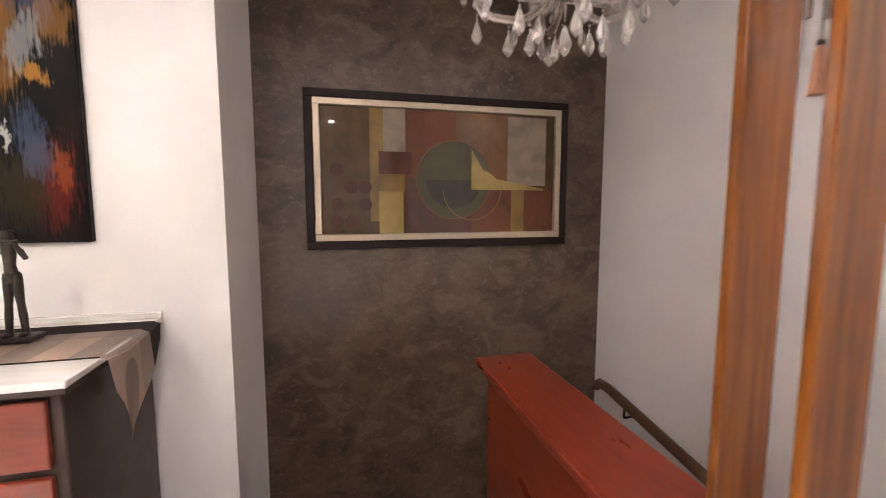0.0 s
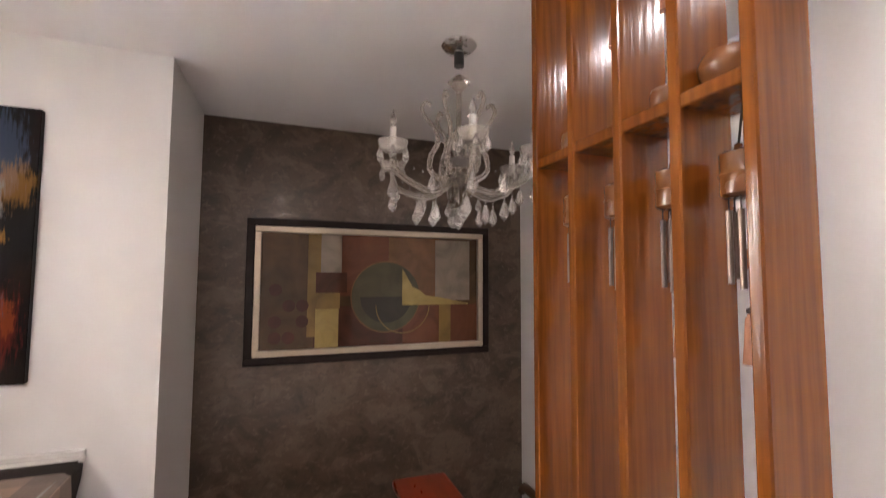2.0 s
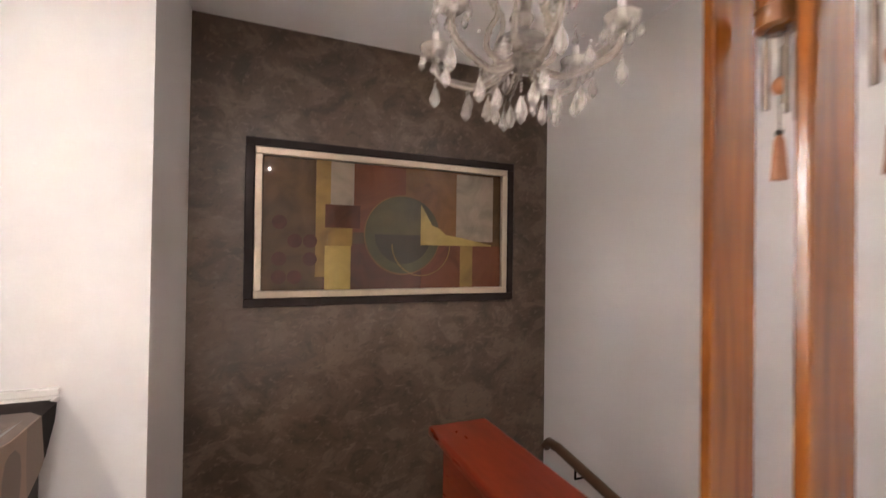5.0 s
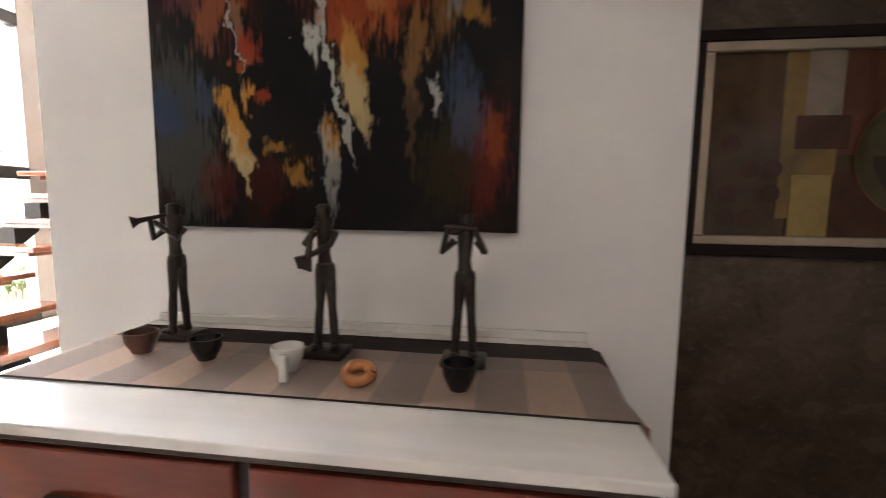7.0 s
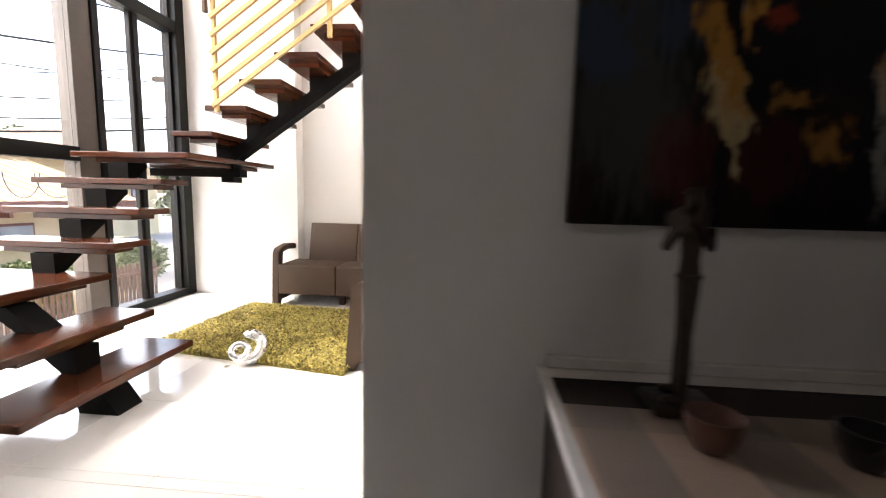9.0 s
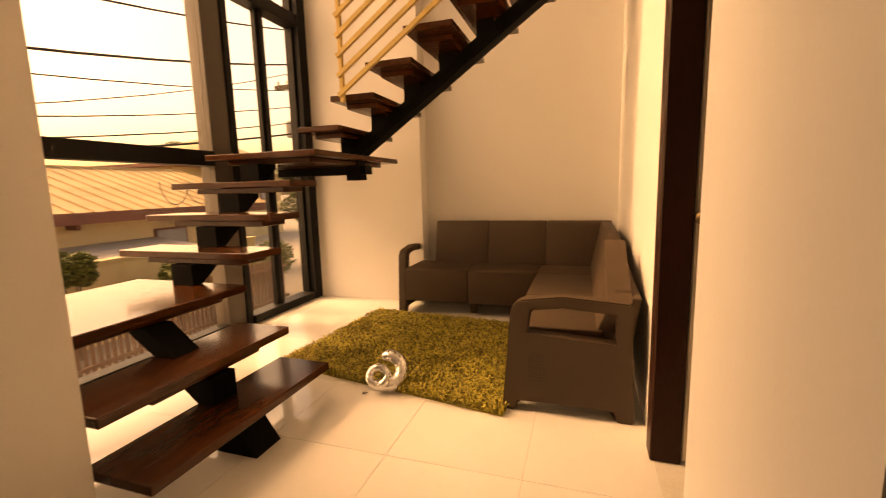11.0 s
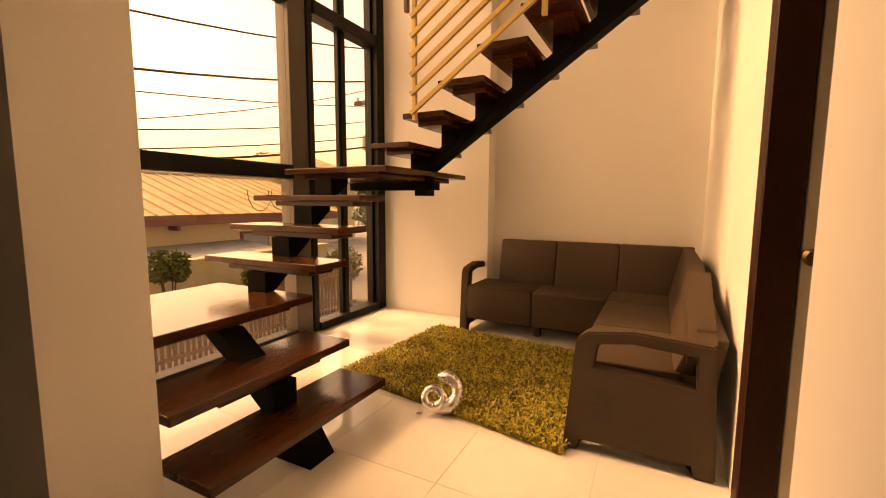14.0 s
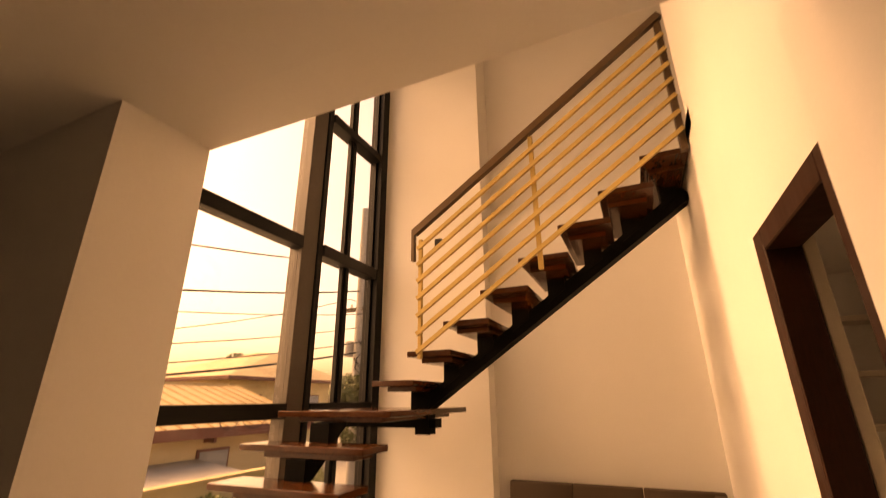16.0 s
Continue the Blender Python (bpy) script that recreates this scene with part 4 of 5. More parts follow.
RED_, ORG, OCH, CRM, PAL, BLU, GRY, DRK = (0.10, 0.012, 0.008), (0.30, 0.07, 0.015), (0.42, 0.20, 0.035), (0.46, 0.35, 0.17), (0.40, 0.41, 0.37), (0.035, 0.05, 0.085), (0.05, 0.052, 0.046), (0.006, 0.006, 0.008)
DABS = [
    (2.10, 2.05, 0.12, 0.22, 8, RED_, 0.9), (2.24, 1.98, 0.10, 0.26, -6, RED_, 0.8), (2.32, 2.02, 0.05, 0.22, 4, ORG, 0.8), (2.13, 1.97, 0.05, 0.10, 20, ORG, 0.6), (2.62, 2.05, 0.20, 0.24, 0, RED_, 1.0), (2.70, 1.93, 0.13, 0.22, -10, ORG, 0.8), (2.74, 2.06, 0.05, 0.20, 8, OCH, 0.8),
    (2.86, 1.98, 0.06, 0.26, 5, RED_, 0.9), (2.92, 1.86, 0.04, 0.20, 0, OCH, 0.35), (2.56, 2.0, 0.04, 0.20, -4, OCH, 0.5), (2.46, 2.08, 0.06, 0.16, 5, RED_, 0.8), (3.02, 2.04, 0.07, 0.16, 0, BLU, 0.9), (3.06, 1.92, 0.07, 0.08, 20, OCH, 0.35),
    (2.10, 1.40, 0.11, 0.24, -12, GRY, 0.9), (2.06, 1.46, 0.06, 0.08, 0, BLU, 1.0), (2.18, 1.50, 0.04, 0.06, 0, BLU, 0.8), (2.22, 1.25, 0.06, 0.09, 10, RED_, 0.45), (2.38, 1.25, 0.06, 0.08, 0, RED_, 0.3), (2.98, 1.47, 0.05, 0.13, -10, BLU, 1.0), (3.03, 1.33, 0.07, 0.14, 0, RED_, 0.9), (2.93, 1.30, 0.08, 0.12, 0, (0.026, 0.018, 0.007), 0.8), (3.06, 1.38, 0.02, 0.07, 0, ORG, 0.5), (2.60, 1.40, 0.07, 0.26, 0, DRK, 0.9),
    (2.245, 1.505, 0.030, 0.030, 30, OCH, 1.0), (2.275, 1.44, 0.022, 0.060, -20, OCH, 1.0), (2.298, 1.36, 0.032, 0.075, -14, CRM, 1.0), (2.30, 1.39, 0.020, 0.06, -14, OCH, 0.9), (2.318, 1.28, 0.012, 0.05, -8, CRM, 0.9), (2.325, 1.505, 0.015, 0.045, 8, OCH, 1.0), (2.42, 1.36, 0.035, 0.018, 10, OCH, 0.55), (2.30, 1.60, 0.025, 0.022, 0, ORG, 0.8),
    (2.625, 1.66, 0.035, 0.09, -14, ORG, 0.95), (2.655, 1.78, 0.030, 0.12, -8, ORG, 0.9), (2.655, 1.55, 0.032, 0.10, -12, CRM, 1.0), (2.69, 1.44, 0.018, 0.07, -8, CRM, 0.8), (2.535, 1.66, 0.016, 0.05, -4, PAL, 1.0), (2.545, 1.80, 0.015, 0.022, 0, PAL, 1.0), (2.56, 1.73, 0.008, 0.07, -10, PAL, 1.0), (2.595, 1.56, 0.007, 0.16, -16, PAL, 1.0), (2.625, 1.42, 0.006, 0.12, -16, PAL, 0.9), (2.275, 1.72, 0.004, 0.16, -14, PAL, 0.7),
    (2.585, 1.38, 0.018, 0.06, -4, OCH, 0.8), (2.58, 1.30, 0.020, 0.12, -4, PAL, 0.55), (2.90, 1.50, 0.010, 0.05, 0, PAL, 0.95), (2.84, 1.66, 0.025, 0.10, 0, OCH, 0.4), (2.825, 1.46, 0.015, 0.16, 0, (0.12, 0.07, 0.03), 0.5), (2.455, 1.68, 0.003, 0.004, 0, PAL, 1.0),
    (2.66, 1.81, 0.11, 0.13, -6, (0.22, 0.035, 0.010), 0.85), (2.21, 1.785, 0.045, 0.13, 4, (0.26, 0.075, 0.03), 0.75), (2.30, 1.74, 0.020, 0.13, -10, (0.24, 0.12, 0.06), 0.8), (2.33, 1.65, 0.028, 0.045, -10, (0.28, 0.035, 0.014), 0.9), (2.37, 1.51, 0.026, 0.022, 0, (0.26, 0.035, 0.014), 0.8), (2.36, 1.87, 0.018, 0.06, 0, (0.30, 0.03, 0.012), 0.9),
    (2.72, 1.83, 0.030, 0.12, -4, (0.36, 0.13, 0.025), 0.85), (2.62, 1.86, 0.022, 0.09, 8, ORG, 0.8), (2.76, 1.75, 0.022, 0.09, -4, ORG, 0.8), (2.80, 1.88, 0.030, 0.04, 0, (0.34, 0.035, 0.012), 0.9), (2.655, 1.62, 0.026, 0.07, -12, OCH, 0.9), (2.66, 1.50, 0.020, 0.08, -12, CRM, 0.95),
    (2.97, 1.83, 0.045, 0.10, 18, (0.20, 0.21, 0.22), 0.8), (2.995, 1.72, 0.045, 0.028, 15, OCH, 0.65), (2.83, 1.61, 0.028, 0.10, 0, (0.20, 0.10, 0.035), 0.6), (2.485, 1.28, 0.03, 0.035, 0, OCH, 0.6), (2.12, 1.80, 0.05, 0.05, 0, (0.10, 0.03, 0.03), 0.7), (2.49, 1.85, 0.012, 0.012, 0, PAL, 0.9), (2.99, 1.43, 0.05, 0.07, 0, (0.06, 0.07, 0.10), 0.8)]
DARKART = dab_painting("dark_abstract_paint", [(0.0, (0.003, 0.003, 0.004)), (0.5, (0.006, 0.005, 0.005)), (0.62, (0.018, 0.008, 0.005)), (0.75, (0.010, 0.011, 0.013))], DABS)
canvas = thing("large_painting", (2.57, 1.70, 1.68), "large dark abstract canvas with red, ochre and pale strokes", "painting")
part("canvas", box(2.009, 3.135, 1.690, 1.721, 1.115, 2.245, 0.003, seg=1), DARKART, canvas)
part("stretcher", box(2.03, 3.115, 1.7212, 1.7218, 1.14, 2.22), material("canvas_edge", (0.012, 0.011, 0.012), 0.7), canvas, "black stretcher edge")

# ---- framed abstract on the cement wall ----
FRAMEDARK = material("dark_walnut_frame", (0.016, 0.007, 0.005), 0.5, grain=20, vary=0.2, spec=0.25)
FRAMEGOLD = material("champagne_inner_frame", (0.50, 0.42, 0.32), 0.35, metal=0.5, grain=50, vary=0.06)
pic = thing("framed_painting", (4.72, 2.46, 1.46), "abstract painting in a dark frame with a champagne liner", "painting")
X0, X1, Z0, Z1 = 3.868, 5.562, 0.988, 1.926


def frame_bars(name, inset, w, y0, y1, mat):
    a, b_, c, d = X0 + inset, X1 - inset, Z0 + inset, Z1 - inset
    for q in ((a, b_, d - w, d), (a, b_, c, c + w), (a, a + w, c + w, d - w), (b_ - w, b_, c + w, d - w)):
        part(name, box(q[0], q[1], y0, y1, q[2], q[3], 0.004, seg=1), mat, pic)


frame_bars("outer_frame", 0.0, 0.048, 2.440, 2.478, FRAMEDARK)
frame_bars("inner_frame", 0.048, 0.040, 2.444, 2.4775, FRAMEGOLD)
ART = {k: art_material("art_" + k, 0.7 * i + 0.3, [(0.25, tuple(c * 0.5 for c in col)), (0.5, tuple(c * 0.78 for c in col)), (0.75, col)], 5, (1, 1, 1), 0.6)
       for i, (k, col) in enumerate({"umber": (0.098, 0.052, 0.018), "brown": (0.085, 0.026, 0.012), "rust": (0.150, 0.050, 0.020), "tan": (0.200, 0.095, 0.030), "ochre": (0.25, 0.155, 0.042), "gold": (0.40, 0.29, 0.085), "white": (0.30, 0.245, 0.18), "olive": (0.085, 0.07, 0.028), "black": (0.035, 0.028, 0.014)}.items())}
IX, IZ, IW, IH = X0 + 0.088, Z0 + 0.088, X1 - X0 - 0.176, Z1 - Z0 - 0.176
part("picture", box(IX, IX + IW, 2.4745, 2.4775, IZ, IZ + IH), ART["umber"], pic, "ochre and brown abstract painting")
layer = 0


def block(u0, u1, v0, v1, key):
    global layer
    layer += 1
    y = 2.4740 - 0.0008 * layer
    part("color_block", box(IX + IW * u0, IX + IW * u1, y, 2.4747, IZ + IH * v0, IZ + IH * v1), ART[key], pic)


def disc(u, v, ru, a0, a1, key, ring_w=None):
    global layer
    layer += 1
    y = 2.4740 - 0.0008 * layer
    b = bmesh.new()
    cx, cz, r = IX + IW * u, IZ + IH * v, IW * ru
    n = 40
    inner = r - ring_w if ring_w else 0.0
    o = [b.verts.new((cx + r * math.cos(radians(a0 + (a1 - a0) * i / n)), y, cz + r * math.sin(radians(a0 + (a1 - a0) * i / n)))) for i in range(n + 1)]
    q = [b.verts.new((cx + inner * math.cos(radians(a0 + (a1 - a0) * i / n)), y, cz + inner * math.sin(radians(a0 + (a1 - a0) * i / n)))) for i in range(n + 1)] if ring_w else [b.verts.new((cx, y, cz))] * (n + 1)
    for i in range(n):
        b.faces.new((o[i], o[i + 1], q[i + 1], q[i]) if ring_w else (o[i], o[i + 1], q[0]))
    bmesh.ops.recalc_face_normals(b, faces=b.faces)
    part("color_disc", b, ART[key], pic)


block(0.0, 0.19, 0.0, 1.0, "umber")
block(0.30, 0.55, 0.45, 1.0, "rust")
block(0.55, 0.80, 0.36, 1.0, "tan")
block(0.22, 0.62, 0.0, 0.36, "brown")
block(0.62, 1.0, 0.0, 0.36, "rust")
block(0.78, 0.96, 0.40, 0.98, "white")
block(0.80, 0.86, 0.0, 0.36, "ochre")
block(0.19, 0.245, 0.10, 1.0, "ochre")
block(0.245, 0.335, 0.62, 1.0, "white")
block(0.225, 0.36, 0.48, 0.66, "brown")
block(0.235, 0.33, 0.34, 0.48, "ochre")
block(0.225, 0.325, 0.0, 0.34, "gold")
disc(0.54, 0.44, 0.165, 0, 360, "olive")
disc(0.54, 0.44, 0.165, 0, 360, "tan", 0.008)
disc(0.54, 0.44, 0.12, 180, 360, "black")
disc(0.62, 0.36, 0.13, 180, 360, "ochre", 0.006)
layer += 1
b = bmesh.new()
ypk = 2.4740 - 0.0008 * layer
peak = [(0.615, 0.36), (0.615, 0.70), (0.64, 0.62), (0.665, 0.53), (0.70, 0.50), (0.73, 0.45), (0.80, 0.43), (0.95, 0.37), (0.95, 0.36)]
b.faces.new([b.verts.new((IX + IW * u, ypk, IZ + IH * v)) for u, v in peak])
bmesh.ops.recalc_face_normals(b, faces=b.faces)
part("color_block", b, ART["gold"], pic, "bright gold jagged shape")
for k in range(7):
    disc(0.06 + 0.055 * (k % 3), 0.10 + 0.17 * (k // 2) * 0.8, 0.026, 0, 360, "brown")

# ---- red parapet of the stairs down ----
parapet = thing("stair_parapet", (4.75, 0.5, -0.13), "red varnished wooden parapet with a flat cap beside the stairs down", "parapet")
part("parapet_panel", box(4.665, 4.85, -0.48, 1.50, -1.6, 0.545, 0.003, seg=1), REDWOOD, parapet)
part("cap", box(4.615, 4.882, -0.48, 1.548, 0.545, 0.585, 0.010), REDWOOD, parapet)
hand = thing("wall_handrail", (5.8, 1.8, 0.0), "dark brown round wooden handrail on the white stairwell wall", "handrail")
part("rail", tube([(5.79, 2.36, -0.02), (5.79, 2.32, 0.02), (5.79, 2.22, 0.022), (5.79, 1.40, -0.10), (5.79, 0.3, -0.27)], 0.032, 14), BROWNRAIL, hand, "", True)
for y, z in ((2.05, 0.0), (1.25, -0.12), (0.5, -0.24)):
    br_ = part("rail_bracket", rod((5.79, y, z - 0.02), (5.79, y, z - 0.10), 0.007), STEEL, hand)
    part("arm", rod((5.79, y, z - 0.10), (5.858, y, z - 0.10), 0.007), STEEL, br_)

# ---- wooden screen with shelves ----
screen = thing("wooden_screen", (4.765, 0.13, 0.585), "tall varnished wooden screen of upright boards on the parapet", "screen")
FINS = (0.397, 0.251, 0.110, -0.018, -0.138)
for y in FINS:
    part("board", box(4.70, 4.818, y - 0.011, y + 0.011, 0.586, 2.568, 0.003, seg=1), SCREEN, screen)
for a, c in zip(FINS, FINS[1:]):
    part("shelf", box(4.702, 4.816, c + 0.011, a - 0.011, 1.826, 1.850, 0.002, seg=1), SCREEN, screen)
    part("shelf", box(4.702, 4.816, c + 0.011, a - 0.011, 0.586, 0.608, 0.002, seg=1), SCREEN, screen)
BAYS = [(a + c) / 2 for a, c in zip(FINS, FINS[1:])]


def chime(x, y, z, tubes, drop, dark=False, tassel=True, label="bamboo wind chime with metal tubes and a tan tassel"):
    """A wind chime: cords, a cap of bamboo, a ring of tubes, and a centre string."""
    o = thing("wind_chime", (x, y, z), label, "wind chime", "wind chimes in the screen")
    cap_mat = BLACKPLASTIC if dark else BAMBOO
    for q in (-1, 1):
        part("cord", tube([(x, y, z), (x + 0.012 * q, y + 0.016 * q, z - 0.05), (x + 0.014 * q, y + 0.022 * q, z - 0.075)], 0.002, 6), CORD, o)
        part("bead", ball((x + 0.013 * q, y + 0.018 * q, z - 0.06), 0.007, None, 1), BAMBOO if not dark else CORD, o)
    part("cap", lathe([(0.030, 0.0), (0.035, 0.004), (0.034, 0.030), (0.037, 0.034), (0.034, 0.040), (0.035, 0.066), (0.030, 0.070)], (x, y, z - 0.145), 18), cap_mat, o, "", True)
    for k in range(tubes):
        a = 2 * math.pi * k / tubes + 0.3
        ln = drop * (0.72 + 0.28 * (k / max(1, tubes - 1)))
        px, py = x + 0.023 * math.cos(a), y + 0.023 * math.sin(a)
        t_ = part("tube", rod((px, py, z - 0.165), (px, py, z - 0.165 - ln), 0.0047, n=10), CORD if dark else TUBE, o)
        part("tube_string", rod((px, py, z - 0.145), (px, py, z - 0.166), 0.0012, n=5), CORD, t_)
    if tassel:
        zb = z - 0.165 - drop * 0.55
        part("centre_string", rod((x, y, z - 0.145), (x, y, z - 0.165 - drop * 1.15), 0.0013, n=5), CORD, o)
        part("clapper", ball((x, y, zb), 0.012, None, 2, (1, 1, 1.3)), CLAY, o, "orange wooden clapper", True)
        part("knot", ball((x, y, z - 0.165 - drop * 1.13), 0.007, None, 1), CORD, o)
        part("tassel", lathe([(0.004, 0.0), (0.008, -0.008), (0.010, -0.04), (0.013, -0.075)], (x, y, z - 0.165 - drop * 1.16), 12), TASSEL, o, "tan tassel", True)
    return o


for y, n, d in zip(BAYS, (5, 6, 6, 6), (0.135, 0.145, 0.145, 0.135)):
    chime(4.775, y, 1.825, n, d)
for y in BAYS[1:3]:
    chime(4.765, y, 2.565, 5, 0.24, True, True, "dark wind chime hanging in the upper part of the screen")
for y, r, h in ((BAYS[3] + 0.002, 0.052, 0.05), (BAYS[2], 0.034, 0.045), (BAYS[0], 0.030, 0.05)):
    o = thing("wooden_bowl", (4.765, y, 1.851), "small turned wooden bowl on the screen's shelf", "bowl", "wooden bowls on the screen")
    part("bowl", lathe([(r * 0.6, 0.0), (r * 0.95, h * 0.4), (r, h * 0.75), (r * 0.9, h), (r * 0.82, h), (r * 0.85, h * 0.6), (r * 0.4, 0.012)], (4.765, y, 1.851), 24), BAMBOO, o, "", True)

# ---- crystal chandelier ----
CX, CY = 4.80, 1.16
ch = thing("crystal_chandelier", (CX, CY, 2.57), "crystal chandelier with curled glass arms, candle lamps and hanging drops", "chandelier")
part("canopy", lathe([(0.075, 0.0), (0.078, -0.008), (0.060, -0.026), (0.022, -0.034), (0.020, -0.045)], (CX, CY, 2.569), 28), CHROME, ch, "chrome canopy", True)
part("neck", rod((CX, CY, 2.53), (CX, CY, 2.47), 0.022, n=16), BLACKPLASTIC, ch, "black lamp neck", True)
part("stem", lathe([(0.012, 0.0), (0.030, 0.01), (0.040, 0.035), (0.018, 0.06), (0.013, 0.12), (0.026, 0.15), (0.045, 0.19), (0.030, 0.23), (0.012, 0.26), (0.012, 0.42), (0.03, 0.44), (0.05, 0.46), (0.02, 0.49)], (CX, CY, 1.935), 20), CRYSTALARM, ch, "turned glass stem", True)
part("bobeche", lathe([(0.02, 0.0), (0.075, 0.012), (0.085, 0.022), (0.072, 0.020), (0.02, 0.010)], (CX, CY, 2.025), 24), CRYSTAL, ch, "glass dish", True)
DROP = bmesh.new()
lathe([(0.001, 0.0), (0.0055, -0.006), (0.0125, -0.026), (0.0145, -0.036), (0.010, -0.047), (0.001, -0.056)], (0, 0, 0), 7, DROP)
DROPME = bpy.data.meshes.new("drop")
DROP.to_mesh(DROPME)
DROP.free()
DROPME.materials.append(CRYSTAL)
BEAD = ball((0, 0, 0), 0.0055, None, 1)
BEADME = bpy.data.meshes.new("bead")
BEAD.to_mesh(BEADME)
BEAD.free()
BEADME.materials.append(CRYSTAL)


def hang(me, x, y, z, s=1.0, parent=None):
    o = new(me.name, me)
    o.parent = parent or ch
    o.matrix_parent_inverse = Matrix.Translation((CX, CY, 2.57)).inverted()
    o.matrix_basis = Matrix.Translation((x, y, z)) @ Matrix.Diagonal((s, s, s, 1))


def eased(points, n):
    """Points on a smooth curve through the given ones."""
    q = [Vector(p) for p in (points[0], *points, points[-1])]
    out = []
    for i in range(len(q) - 3):
        for k in range(n):
            u = k / n
            out.append(0.5 * (2 * q[i + 1] + (q[i + 2] - q[i]) * u + (2 * q[i] - 5 * q[i + 1] + 4 * q[i + 2] - q[i + 3]) * u * u + (3 * q[i + 1] - q[i] - 3 * q[i + 2] + q[i + 3]) * u ** 3))
    return [tuple(p) for p in out + [q[-1]]]


def twisted(count, r0, r1):
    return [(r0 + (r1 - r0) * i / count) * (1 + 0.13 * math.sin(i * 2.2)) for i in range(count)]


for k in range(6):
    a = radians(60 * k + 17)
    dx, dy = math.cos(a), math.sin(a)
    prof = [(0.02, 1.980), (0.07, 1.935), (0.14, 1.905), (0.21, 1.915), (0.30, 1.955), (0.325, 2.005), (0.325, 2.035)]
    path = eased([(CX + dx * r, CY + dy * r, z) for r, z in prof], 7)
    part("arm", tube(path, twisted(len(path), 0.0145, 0.0125), 10), CRYSTALARM, ch, "curled glass arm", True)
    sc = [(0.025, 1.985), (0.085, 1.975), (0.125, 2.015), (0.118, 2.075), (0.092, 2.125), (0.100, 2.185), (0.140, 2.230), (0.160, 2.275), (0.143, 2.305), (0.122, 2.290)]
    path = eased([(CX + math.cos(a + 0.52) * r, CY + math.sin(a + 0.52) * r, z) for r, z in sc], 6)
    part("scroll", tube(path, twisted(len(path), 0.0135, 0.008), 10), CRYSTALARM, ch, "glass scroll", True)
    ex, ey = CX + dx * 0.325, CY + dy * 0.325
    part("drip_pan", lathe([(0.012, 0.0), (0.040, 0.006), (0.054, 0.022), (0.060, 0.046), (0.056, 0.046), (0.050, 0.024), (0.036, 0.012), (0.012, 0.008)], (ex, ey, 2.030), 20), FROST, ch, "glass drip pan", True)
    cn = part("candle", lathe([(0.013, 0.0), (0.013, 0.085), (0.008, 0.088)], (ex, ey, 2.045), 14), CERWHITE, ch, "white candle sleeve", True)
    part("bulb", lathe([(0.007, 0.0), (0.014, 0.018), (0.012, 0.035), (0.002, 0.066)], (ex, ey, 2.133), 12), CRYSTAL, cn, "clear candle bulb", True)
    for j in range(6):
        b_ = 2 * math.pi * j / 6 + a
        hang(DROPME, ex + 0.056 * math.cos(b_), ey + 0.056 * math.sin(b_), 2.048, 0.95)
    for r, z in ((0.325, 1.960), (0.20, 1.895), (0.12, 1.885)):
        hang(BEADME, CX + dx * r, CY + dy * r, z - 0.006)
        hang(BEADME, CX + dx * r, CY + dy * r, z - 0.022)
        hang(DROPME, CX + dx * r, CY + dy * r, z - 0.028, 1.5)
    a2 = radians(60 * (k + 1) + 17)
    for j in range(9):
        u = j / 8
        sag = -0.075 * 4 * u * (1 - u)
        x = CX + 0.31 * (dx * (1 - u) + math.cos(a2) * u)
        y = CY + 0.31 * (dy * (1 - u) + math.sin(a2) * u)
        hang(BEADME, x, y, 2.020 + sag, 0.9)
    hang(DROPME, CX + 0.31 * 0.5 * (dx + math.cos(a2)), CY + 0.31 * 0.5 * (dy + math.sin(a2)), 1.935, 1.3)
for j in range(5):
    hang(BEADME, CX, CY, 1.925 - 0.013 * j, 1.1)
hang(DROPME, CX, CY, 1.855, 1.8)

# ---- outside: ground, neighbours, pole, wires, plants ----
GZ = -2.2
struct("ground", prism([(-400, -400), (400, -400), (400, 400), (-400, 400)], GZ - 0.3, GZ), GROUND, "bare concrete street and yards", "ground")
struct("wall_outer_base", box(-1.66, -1.42, 2.25, 5.72, GZ - 0.05, -0.006), STUCCO, "beige outer wall under the window", "wall")


